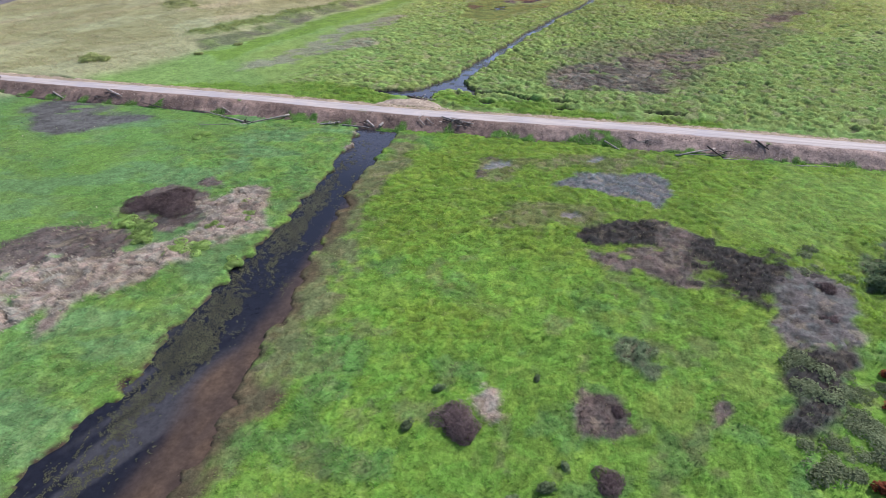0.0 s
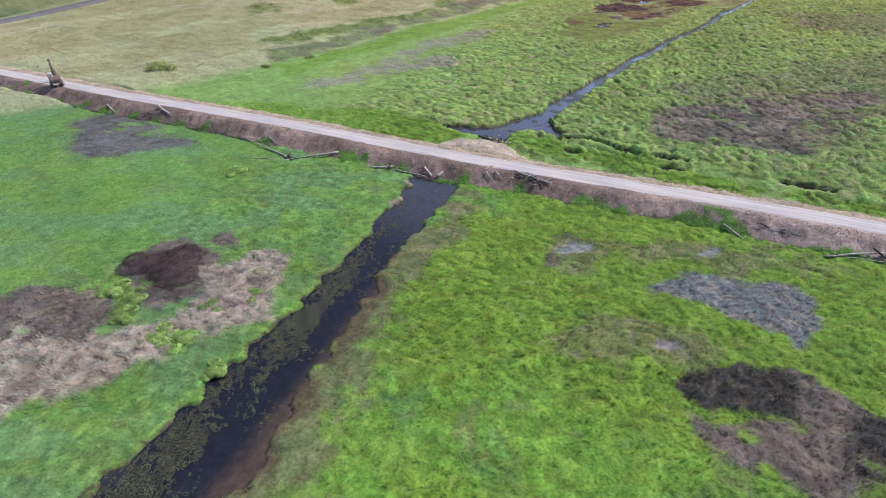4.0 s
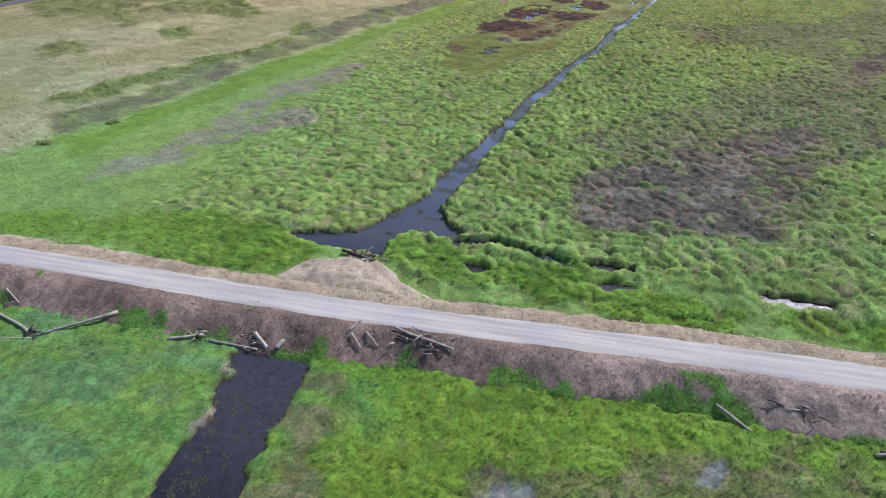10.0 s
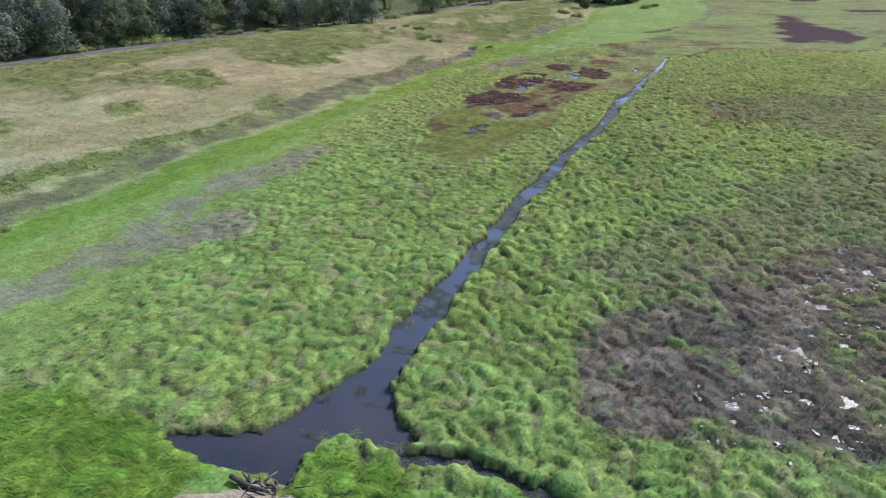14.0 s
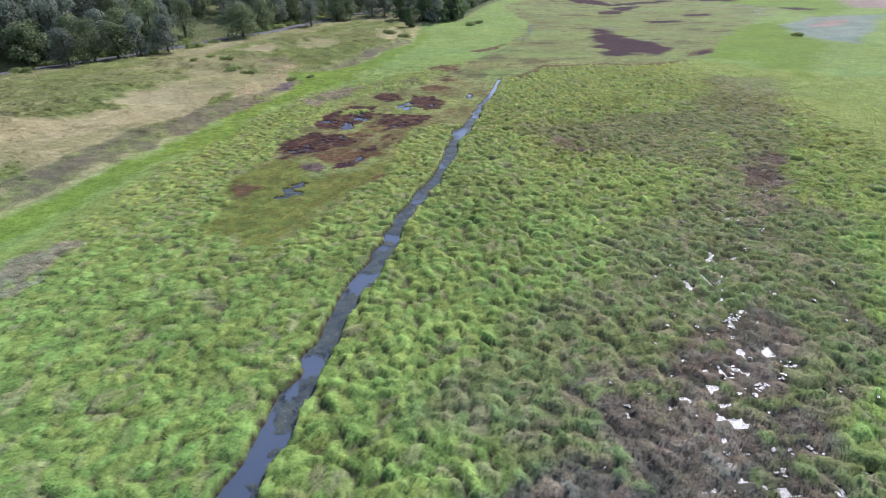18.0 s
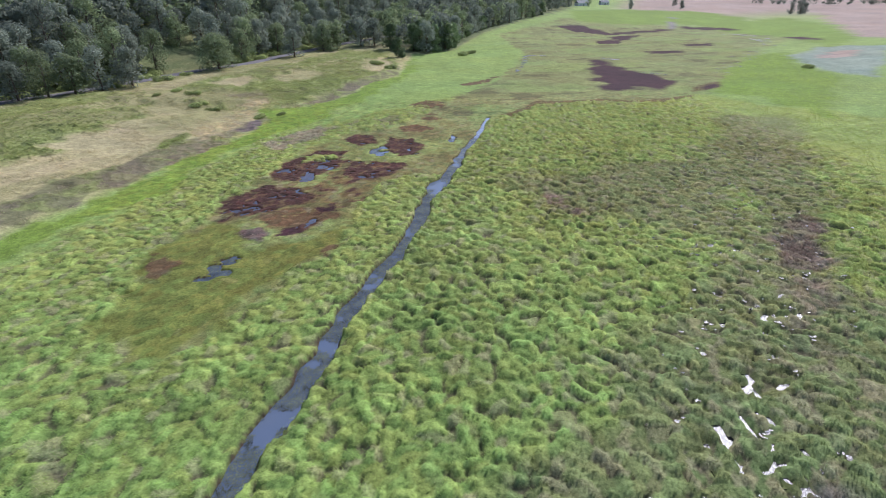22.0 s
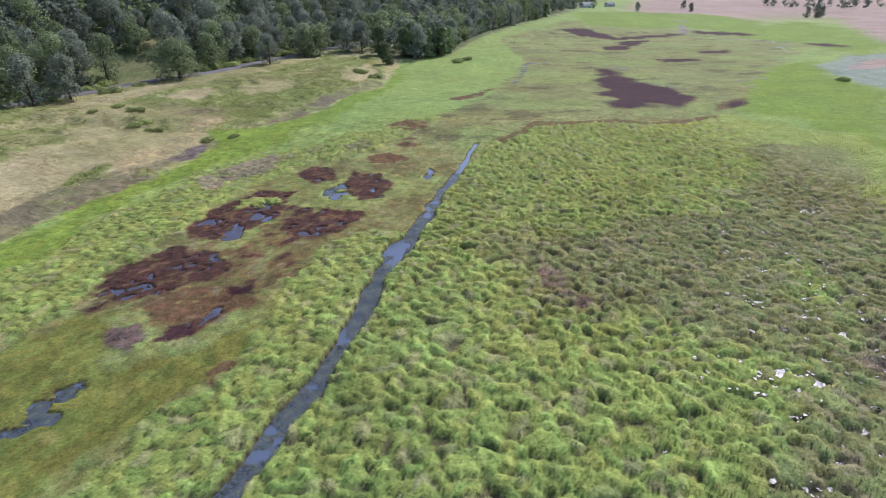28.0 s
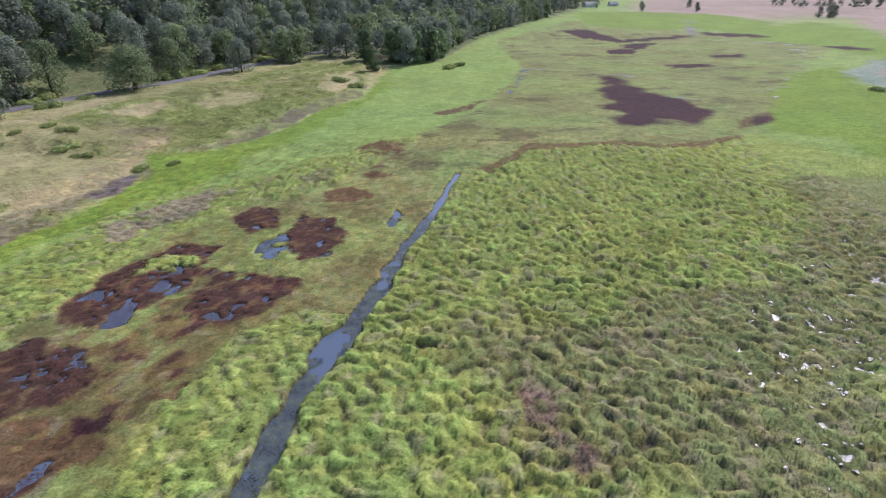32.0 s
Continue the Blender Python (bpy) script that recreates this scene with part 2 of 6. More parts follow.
# colour, its share in the ground below, blade length, blades per square metre, share of dry blades, height of the clumps
KINDS = {
    "meadow": ((0.15, 0.262, 0.032), 0.85, 0.34, 40.0, 0.05, 0.26),
    "tussock": ((0.232, 0.29, 0.074), 0.94, 0.44, 23.0, 0.18, 0.92),
    "tussockdark": ((0.19, 0.21, 0.076), 0.9, 0.44, 24.0, 0.26, 0.92),
    "lime": ((0.185, 0.285, 0.038), 0.75, 0.28, 32.0, 0.05, 0.3),
    "limedull": ((0.222, 0.312, 0.08), 0.85, 0.35, 18.0, 0.1, 0.3),
    "fringe": ((0.185, 0.27, 0.042), 0.94, 0.6, 40.0, 0.02, 0.5),
    "greydry": ((0.265, 0.245, 0.15), 0.88, 0.5, 30.0, 0.5, 0.75),
    "darkstrip": ((0.165, 0.163, 0.08), 0.9, 0.35, 12.0, 0.4, 0.2),
    "mud": ((0.142, 0.108, 0.08), 0.88, 0.5, 30.0, 0.22, 0.55),
    "olive": ((0.195, 0.215, 0.074), 0.95, 0.22, 24.0, 0.1, 0.16),
    "oliveband": ((0.19, 0.215, 0.06), 0.7, 0.55, 28.0, 0.25, 0.35),
    "yellowish": ((0.165, 0.255, 0.026), 0.82, 0.36, 40.0, 0.08, 0.36),
    "greendark": ((0.11, 0.22, 0.05), 0.75, 0.45, 34.0, 0.02, 0.35),
    "wornedge": ((0.15, 0.155, 0.06), 0.85, 0.3, 22.0, 0.12, 0.25),
    "brownolive": ((0.14, 0.122, 0.045), 0.9, 0.28, 30.0, 0.15, 0.2),
    "greymud": ((0.2, 0.18, 0.165), 1.0, 0.1, 0.5, 0.1, 0.02),
    "purple": ((0.045, 0.021, 0.023), 1.0, 0.15, 4.0, 0.05, 0.08),
    "redweed": ((0.062, 0.028, 0.023), 0.8, 0.28, 34.0, 0.0, 0.25),
    "redbrown": ((0.125, 0.08, 0.038), 0.85, 0.28, 32.0, 0.08, 0.2),
    "straw": ((0.4, 0.305, 0.24), 0.75, 0.4, 34.0, 0.35, 0.6),
    "mauve": ((0.14, 0.12, 0.11), 0.88, 0.25, 20.0, 0.15, 0.45),
    "browndead": ((0.155, 0.112, 0.095), 0.75, 0.4, 30.0, 0.2, 0.35),
    "greyreed": ((0.205, 0.185, 0.176), 0.95, 0.55, 46.0, 0.2, 0.3),
    "blackreed": ((0.036, 0.033, 0.031), 0.8, 0.5, 26.0, 0.1, 0.5),
    "scrubgreen": ((0.11, 0.165, 0.075), 0.55, 0.5, 34.0, 0.05, 0.5),
    "palescrub": ((0.22, 0.27, 0.2), 0.9, 0.5, 12.0, 0.1, 0.6),
    "hollowolive": ((0.142, 0.155, 0.034), 0.95, 0.2, 30.0, 0.06, 0.15),
    "herb": ((0.135, 0.225, 0.075), 0.85, 0.25, 34.0, 0.04, 0.25),
    "rustedge": ((0.125, 0.098, 0.04), 0.95, 0.3, 20.0, 0.1, 0.2),
    "siltedge": ((0.105, 0.078, 0.042), 0.95, 0.16, 9.0, 0.05, 0.08),
    "farmland": ((0.3, 0.23, 0.18), 1.0, 0.0, 0.0, 0.0, 0.0),
    "tan": ((0.37, 0.322, 0.165), 0.95, 0.5, 12.0, 0.5, 0.2),
    "fieldgreen": ((0.225, 0.255, 0.085), 0.9, 0.6, 16.0, 0.1, 0.8),
    "hill": ((0.13, 0.17, 0.065), 0.7, 0.9, 8.0, 0.1, 0.5),
}
ZONES = []
RAGGED = {"rustedge": 0.2, "olive": 0.35, "redweed": 0.5, "blackreed": 0.6, "lime": 0.5, "darkstrip": 0.6, "greyreed": 0.5, "purple": 0.6}
LOW = {"straw": 0.32, "blackreed": 0.43, "browndead": 0.4, "mauve": 0.36, "greydry": 0.4, "mud": 0.42}
BROKEN = ("straw", "browndead", "mauve", "blackreed", "scrubgreen", "redbrown", "brownolive", "oliveband", "wornedge", "greydry", "mud")


def zone(kind, soft, outline):
    ZONES.append((kind, soft, np.array(outline, dtype=float)))


def ragged_edge(kind, outline):
    """How far a zone's edge wanders: little round the meadow's bare spots and the thin margins of the far marsh."""
    return RAGGED.get(kind, 1.0) * (0.45 if outline[:, 1].max() < 98 else 0.3 if kind == "brownolive" and outline[:, 1].min() > 300 else 1.0)


# fields beyond the track
zone("tussock", 5, [(10, 108), (62, 106), (112, 200), (150, 290), (122, 302), (102, 338), (40, 300)])
zone("tussock", 3, [(-64.5, 105.4), (-90.4, 128.1), (-90.3, 141.1), (-82.7, 159.9), (-70.5, 204.3), (-47, 288), (-21, 338), (38, 345), (102, 338), (14.1, 111.7), (-23.1, 103.3), (-30.7, 110), (-41, 109.5), (-53.5, 107.9)])
zone("lime", 2, [(-104.4, 134.1), (-99.7, 141.0), (-97.0, 151.6), (-93.1, 163.1), (-90.6, 180.0), (-84.8, 196.4), (-77.9, 216.9), (-69.5, 243.0), (-60.3, 269.7), (-55.2, 248.4), (-66.2, 232.6), (-72.9, 204.8), (-80.0, 181.8), (-84.6, 162.3), (-91.4, 145.1), (-92.2, 131.3), (-94.4, 125.2)])
zone("lime", 2, [(-65.9, 266.0), (-62.1, 275.9), (-56.7, 286.3), (-54.2, 299.1), (-53.3, 310.2), (-58.6, 328.6), (-48.3, 332.6), (-41.6, 337.2), (-31.0, 359.0), (-23.8, 387.4), (-12.4, 404.0), (-6.6, 479.2), (19.6, 512.3), (17.3, 445.8), (-2.8, 390.4), (-16.0, 357.1), (-26.0, 332.5), (-35.8, 310.9), (-47.0, 290.7), (-55.0, 272.6), (-60.4, 257.9)])
zone("limedull", 5, [(-42, 290), (-29, 340), (-3, 425), (-10, 489), (34, 525), (134, 692), (82, 532), (36, 404), (7, 349), (-16, 321)])
zone("greydry", 2.5, [(-84.2, 120.5), (-85.8, 127.0), (-82.2, 134.4), (-78.1, 142.8), (-78.9, 155.7), (-78.3, 166.8), (-72.9, 178.9), (-66.2, 188.7), (-64.0, 180.4), (-68.6, 170.4), (-72.9, 159.7), (-71.8, 150.2), (-70.9, 142.0), (-77.0, 134.4), (-76.5, 125.5), (-78.6, 121.6)])
zone("greydry", 3, [(-75.9, 139.9), (-70.5, 151.7), (-61.6, 156.2), (-58.9, 146.7), (-66.0, 140.8), (-71.1, 137.7)])
zone("greydry", 3, [(-46.2, 283.3), (-31.9, 300.7), (-25.1, 305.8), (-30.7, 290.5), (-42.0, 278.2)])
zone("greydry", 2, [(-43.9, 280.5), (-42.3, 287.8), (-33.8, 303.8), (-32.3, 298.5), (-38.6, 284.2), (-40.5, 277.5)])
zone("fieldgreen", 3, [(-204.7, 225.8), (-196.0, 240.7), (-186.6, 257.7), (-172.1, 271.5), (-161.7, 303.9), (-153.1, 329.6), (-102.6, 339.0), (-90.5, 309.7), (-96.9, 286.1), (-110.6, 255.6), (-122.3, 261.5), (-144.4, 275.5), (-154.9, 258.1), (-149.3, 237.9), (-160.4, 227.1), (-139.8, 204.9), (-163.9, 212.1), (-176.5, 212.0), (-191.8, 214.1)])
zone("fieldgreen", 3, [(-119.1, 274.7), (-129.6, 290.8), (-134.8, 335.2), (-121.5, 341.5), (-101.0, 342.9), (-92.1, 319.1), (-90.4, 305.7), (-102.0, 300.7), (-104.5, 282.8), (-111.9, 277.3)])
zone("fieldgreen", 2, [(-108.6, 258.2), (-109.7, 273.4), (-94.6, 272.0), (-96.7, 267.7), (-103.1, 257.6)])
zone("fieldgreen", 2, [(-153.0, 220.8), (-147.3, 235.1), (-131.6, 240.4), (-116.2, 235.0), (-117.4, 223.7), (-135.4, 221.8), (-147.2, 218.8)])
zone("fieldgreen", 2, [(-132.0, 202.0), (-125.8, 208.3), (-119.0, 201.2), (-123.9, 196.0)])
zone("fieldgreen", 2, [(-153.1, 178.8), (-151.6, 185.8), (-144.0, 185.3), (-134.3, 176.9), (-142.8, 178.9), (-143.9, 170.4)])
zone("fieldgreen", 2, [(-100.0, 222.6), (-95.8, 228.9), (-91.1, 219.3), (-91.6, 209.8), (-97.4, 214.2)])
zone("fieldgreen", 3, [(-121.9, 150.3), (-114.2, 172.0), (-99.3, 194.1), (-94.6, 209.0), (-89.3, 205.3), (-94.7, 186.6), (-100.5, 173.4), (-106.9, 155.6), (-114.6, 143.7)])
zone("fieldgreen", 3, [(-96.1, 353.8), (-85.8, 388.3), (-68.8, 414.4), (-48.7, 485.9), (-22.2, 489.8), (-13.2, 447.2), (-17.9, 413.8), (-31.5, 384.0), (-40.3, 352.5), (-49.2, 335.7), (-55.6, 330.9), (-60.7, 345.8), (-74.6, 351.5), (-87.8, 344.1)])
zone("tan", 2.5, [(-67.6, 382.6), (-61.2, 403.5), (-47.1, 399.2), (-58.4, 378.5)])
zone("tan", 2.5, [(-88.2, 362.9), (-78.1, 384.1), (-69.8, 377.4), (-75.4, 362.2)])
zone("tan", 2, [(-30.2, 418.2), (-32.5, 452.9), (-23.2, 468.3), (-17.7, 444.3), (-23.6, 412.8)])
zone("tan", 2, [(-66.7, 333.8), (-67.2, 341.3), (-60.3, 344.6), (-56.8, 335.7), (-61.2, 329.6)])
zone("browndead", 3, [(-77.7, 343.4), (-67.0, 354.1), (-60.6, 350.4), (-67.8, 342.9)])
zone("fieldgreen", 2, [(-91.9, 333.8), (-85.2, 335.8), (-70.4, 333.3), (-69.7, 328.2), (-80.2, 331.4)])
zone("fieldgreen", 2, [(-69.6, 273.4), (-75.4, 285.7), (-71.1, 298.0), (-66.6, 294.4), (-66.2, 279.5)])
zone("darkstrip", 2.5, [(-106.1, 135.7), (-114.1, 143.2), (-106.6, 147.0), (-103.8, 159.8), (-101.7, 175.0), (-95.6, 188.1), (-91.6, 209.8), (-90.0, 228.5), (-84.0, 251.3), (-65.3, 290.8), (-62.6, 279.2), (-70.9, 247.4), (-78.6, 227.1), (-87.1, 200.9), (-93.1, 183.9), (-95.3, 171.8), (-98.7, 153.5), (-101.3, 142.7)])
zone("darkstrip", 2, [(-66.9, 267.5), (-67.8, 278.7), (-63.3, 288.1), (-59.5, 299.8), (-55.9, 312.6), (-58.8, 325.2), (-53.9, 315.2), (-53.2, 309.2), (-55.0, 297.9), (-57.6, 285.7), (-62.4, 276.5)])
zone("mauve", 1.5, [(-58.7, 299.4), (-57.1, 310.5), (-55.8, 316.3), (-52.1, 307.1), (-54.6, 297.1)])
# dark marsh edge, with its shadow put into the strip's colour
zone("darkstrip", 1.5, [(-48.5, 333.3), (-40.3, 352.5), (-31.8, 385.8), (-18.3, 417.7), (-13.4, 442.3), (-11.5, 430.7), (-14.7, 404.5), (-24.2, 387.4), (-31.2, 359.8), (-41.8, 337.8)])
zone("fringe", 1.5, [(-62.5, 103.6), (-71.3, 111.4), (-60.5, 114.2), (-50.1, 113.7), (-40.5, 109.9), (-41.2, 106.3), (-44, 103.7), (-52.9, 103.7)])
zone("fringe", 1.5, [(-32.1, 109.7), (-31, 115.5), (-25.7, 115.8), (-21.1, 112.8), (-9.9, 111.7), (6.7, 108.9), (24.9, 107.5), (24, 104.8), (5.9, 103.3), (-9.5, 104.2), (-24.9, 105.8)])
zone("fringe", 1.5, [(-94.1, 106.5), (-82.7, 110.8), (-64.8, 110.9), (-46.9, 109.6), (-41.3, 108.5), (-44.6, 104.9), (-56.1, 104.6), (-67, 103.8), (-84.3, 105), (-93.3, 105.8)])
zone("tussockdark", 8, [(-11.2, 147.6), (-2.5, 159.1), (12.4, 172.2), (31.2, 191.1), (52.9, 217.2), (72, 273), (90, 300), (112, 292), (81, 237.5), (57.5, 199.6), (51.6, 182), (51.2, 174.4), (28, 145)])
zone("mud", 5, [(2.7, 137.8), (6.9, 153.4), (14.8, 158.6), (26.6, 164.9), (38.2, 173.7), (19.5, 125.7), (10.2, 122.1), (4.7, 121.6), (-4.1, 122.1), (-7.4, 126.8)])
zone("mud", 5, [(-0.7, 146.9), (8.3, 153.1), (18.5, 159.3), (27.4, 171.1), (36.8, 183.3), (54.9, 210.7), (64.7, 215.9), (51.1, 191.3), (42.1, 175.1), (40.4, 166.5), (40.8, 161.3), (28, 145)])
zone("tussockdark", 5, [(-6.9, 126.1), (-0.2, 138.1), (1.7, 152.3), (11.2, 160.5), (25.6, 170.6), (51.3, 199.8), (22.3, 124.2), (17.6, 124.1), (10.6, 118.2), (5.5, 118.7), (0.1, 120.3), (-4.5, 122.3)])
zone("mud", 4, [(-10.3, 130.2), (-7.4, 139.0), (-1.4, 142.6), (6.3, 150.8), (13.7, 153.8), (25.2, 162.4), (33.4, 167.6), (16.5, 124.8), (10.8, 123.0), (6.7, 124.6), (1.2, 119.6), (-3.3, 119.8), (-7.5, 122.8)])
zone("tussockdark", 6, [(64, 263), (78, 272), (87, 272), (89.5, 255.2), (74, 235.3), (65.4, 237.8), (63.9, 249)])
zone("tussockdark", 9, [(17.5, 242.3), (37.9, 254), (83, 265), (48.6, 220.4), (22.6, 221.7)])
zone("mud", 1.5, [(21.4, 234.3), (24.3, 234.1), (24.4, 229.4), (26.8, 226.4), (25.2, 224.6), (22.9, 227.3), (21.3, 230.3)])
zone("olive", 2.5, [(-43.7, 192.9), (-42.6, 201.6), (-47.5, 216.3), (-41.4, 232.1), (-38.9, 249.9), (-33, 280), (-22, 295), (-9, 301), (8, 342), (31, 381), (61, 476), (65, 628), (181, 859), (237, 675), (279, 560), (185, 448), (135, 379), (116, 351), (97, 334), (83, 328), (72, 326), (64, 331), (47, 328.5), (38, 329.5), (33, 320), (23, 310), (11, 280), (2.7, 254.1), (-8, 250.8), (-16.8, 232.9), (-17.3, 216), (-26, 202), (-29.2, 189.7), (-34.7, 185.1)])
zone("lime", 4, [(109, 343), (139, 391), (176, 437), (214, 465), (181, 400), (181, 372), (121, 296), (123, 324)])
zone("lime", 4, [(126, 362), (179, 441), (204, 456), (180, 409), (169, 375), (119, 312), (122, 333)])
zone("lime", 5, [(232, 1040), (311, 1040), (385, 920), (352, 752), (275, 661), (248, 695), (199, 713), (175, 791)])
zone("lime", 5, [(262, 690), (403, 765), (356, 620), (300, 525), (251, 479), (264, 544), (248, 590)])
zone("rustedge", 0.8, [(23.5, 312.2), (33.7, 323.7), (38.6, 334.1), (48.4, 332.4), (65.4, 334.1), (73.3, 328.6), (83.7, 330.4), (98.8, 337.4), (95.9, 331.8), (81.9, 324.5), (71.4, 323.8), (63.5, 328.3), (47.1, 326.7), (38.2, 325.7), (32.8, 316.7), (25.8, 308.0)])
zone("rustedge", 1, [(96.9, 340.5), (110.9, 357.4), (123.8, 366.7), (116.7, 351.5), (104.6, 345.2)])
zone("hollowolive", 2, [(-41.8, 230.5), (-39.9, 233.7), (-29, 225), (-22, 229.4), (-18.5, 227), (-16.3, 218.4), (-20.3, 210.6), (-26.9, 202.8), (-30.4, 193.4), (-33.2, 186), (-38, 185.5), (-45, 194.3), (-47.2, 204), (-47.6, 216), (-43, 225)])
zone("olive", 2.5, [(-43.3, 232.8), (-42.7, 238.2), (-40.9, 245.2), (-37.7, 248.2), (-37.8, 253.5), (-36.0, 261.6), (-35.4, 272.6), (-27.4, 277.2), (-25.1, 289.8), (-16.7, 297.2), (-7.3, 305.2), (-2.7, 320.0), (6.3, 312.3), (6.4, 292.2), (1.2, 272.7), (-6.5, 259.6), (-8.8, 251.7), (-14.1, 245.1), (-15.6, 239.3), (-16.7, 233.5), (-18.5, 227.2), (-21.6, 221.8), (-24.9, 217.3), (-32.1, 216.3)])
zone("redmix", 2.5, [(-41.0, 229.4), (-41.4, 235.0), (-38.4, 242.1), (-37.3, 252.5), (-35.0, 261.5), (-26.1, 269.3), (-10.6, 262.1), (-6.6, 260.7), (-7.0, 256.4), (-15.5, 247.6), (-15.4, 238.6), (-20.0, 231.4), (-21.6, 227.3), (-25.5, 223.8), (-31.5, 225.0), (-35.1, 225.1)])
zone("redweed", 1.0, [(-43.5, 234.5), (-42.5, 240.2), (-39.2, 243.6), (-37.3, 247.4), (-31.9, 246.2), (-27.3, 243.6), (-25.9, 239.2), (-26.4, 235.4), (-30.8, 234.4), (-33.7, 232.2), (-36.1, 230.7), (-38.4, 230.3), (-41.6, 232.1)])
zone("redweed", 0.8, [(-38.2, 254.5), (-36.5, 262.7), (-34.9, 268.6), (-29.9, 275.0), (-23.1, 273.1), (-23.3, 266.6), (-23.2, 259.6), (-26.7, 253.8), (-30.4, 250.4), (-36.0, 251.6)])
zone("redweed", 0.8, [(-22.2, 253.5), (-21.0, 258.4), (-14.8, 263.6), (-7.4, 260.7), (-7.1, 257.4), (-10.9, 253.7), (-13.8, 251.0), (-17.8, 249.9)])
zone("redbrown", 1.2, [(-33.4, 231.7), (-28.7, 234.3), (-21.2, 232.7), (-19.2, 229.2), (-22.1, 226.9), (-26.3, 224.3), (-31.5, 225.0), (-33.8, 229.0)])
zone("redweed", 0.8, [(-24.5, 286.5), (-22.2, 292.2), (-16.8, 289.5), (-15.5, 281.2), (-19.1, 279.0), (-22.4, 281.4)])
zone("redweed", 0.8, [(-12.7, 279.2), (-11.5, 286.2), (-5.2, 284.4), (-2.1, 277.3), (-4.5, 268.5), (-8.6, 267.5), (-11.3, 271.7)])
zone("redbrown", 0.8, [(-10.3, 299.3), (-4.3, 302.2), (0.9, 296.3), (-3.5, 291.9), (-8.4, 293.8)])
zone("redbrown", 0.8, [(-3.8, 310.5), (0.3, 318.7), (5.1, 313.9), (2.5, 307.1), (-1.9, 306.6)])
zone("tussockdark", 0.8, [(-16.5, 308.3), (-13.1, 317.2), (-8.5, 313.5), (-10.0, 305.9), (-14.0, 304.8)])
zone("redbrown", 0.8, [(-7.1, 332.6), (-0.7, 342.2), (4.8, 336.0), (4.7, 325.7), (-1.6, 327.0), (-5.5, 327.3)])
zone("redbrown", 0.6, [(14.0, 374.3), (27.4, 390.2), (32.2, 394.5), (28.5, 378.9), (17.9, 372.0)])
zone("tussock", 0.8, [(-32.5, 263.6), (-32.1, 269.2), (-24.3, 270.7), (-24.0, 265.6), (-29.4, 264.3)])
zone("browndead", 1.0, [(-36.4, 222.6), (-35.8, 224.3), (-32.4, 224.1), (-30.0, 221.6), (-30.7, 219.1), (-34.1, 220.4)])
zone("purple", 0.8, [(-28.3, 220.4), (-28.1, 223.3), (-25.5, 223.8), (-24.6, 222.1), (-25.7, 219.9)])
zone("redbrown", 0.8, [(-21.1, 211.8), (-19.1, 215.1), (-16.2, 216.3), (-15.5, 215.3), (-17.5, 212.8), (-19.3, 211.0)])
zone("redbrown", 0.7, [(-22.0, 232.9), (-20.7, 235.0), (-15.1, 238.0), (-14.6, 235.9), (-19.3, 233.0)])
zone("purple", 0.6, [(-24.1, 233.3), (-20.9, 233.8), (-19.9, 231.4), (-22.5, 230.9)])
zone("redbrown", 0.8, [(-45.0, 205.9), (-47.1, 214.5), (-45.0, 215.6), (-40.9, 210.8), (-42.6, 205.7)])
zone("pool", 0.4, [(-38.1, 230.3), (-38.3, 234.4), (-36.2, 235.4), (-34.2, 234.6), (-35.2, 231.6)])
zone("pool", 0.4, [(-36.7, 241.0), (-35.1, 242.9), (-32.3, 242.7), (-31.1, 240.6), (-34.1, 239.5)])
zone("pool", 0.4, [(-37.4, 256.8), (-36.0, 260.5), (-33.5, 257.8), (-34.0, 253.1)])
zone("pool", 0.4, [(-30.3, 249.6), (-31.0, 255.6), (-28.2, 256.2), (-27.5, 250.2)])
zone("pool", 0.4, [(-28.8, 259.2), (-27.9, 262.6), (-24.1, 261.9), (-23.7, 258.4), (-26.8, 257.3)])
zone("pool", 0.4, [(-17.1, 273.5), (-13.5, 278.6), (-11.4, 273.6), (-13.1, 267.9), (-15.6, 269.4)])
zone("pool", 0.4, [(-37.4, 205.2), (-36.7, 211.0), (-33.3, 213.2), (-31.7, 210.7), (-33.6, 204.9)])
zone("pool", 0.4, [(4.4, 281.6), (5.8, 287.8), (7.4, 284.8), (5.6, 279.6)])
zone("purple", 6, [(89, 455), (102, 445), (98, 407), (104, 388), (108, 367), (94, 352), (69, 354), (77, 384)])
zone("purple", 2, [(134, 710), (160, 736), (157, 617), (223, 649), (213, 625), (150, 596), (134, 637)])
zone("purple", 1.5, [(241, 673), (275, 632), (263, 610), (227, 641)])
zone("purple", 2, [(147, 586), (171, 590), (154, 555), (139, 559)])
zone("pool", 0.4, [(34, 275), (36, 277), (37, 276), (35, 273)])
zone("purple", 1.5, [(108, 352), (119, 362), (120, 356), (111, 347), (107, 346)])
zone("purple", 1.5, [(176, 515), (195, 518), (188, 503), (171, 503)])
zone("purple", 1.5, [(134, 479), (154, 480), (158, 469), (135, 466)])
zone("purple", 1.5, [(128, 553), (149, 557), (135, 529), (122, 532)])
zone("purple", 1.5, [(268, 553), (280, 531), (269, 518), (259, 539)])
zone("palescrub", 3, [(203, 443), (243, 479), (268, 483), (289, 479), (191, 365), (183, 374), (184, 397)])
zone("farmland", 2, [(212, 436), (237, 459), (254, 461), (229, 433), (211, 424)])
zone("farmland", 6, [(564, 1347), (610, 1205), (518, 915), (378, 655), (310, 537), (390, 420), (1433, 1160), (772, 1792)])
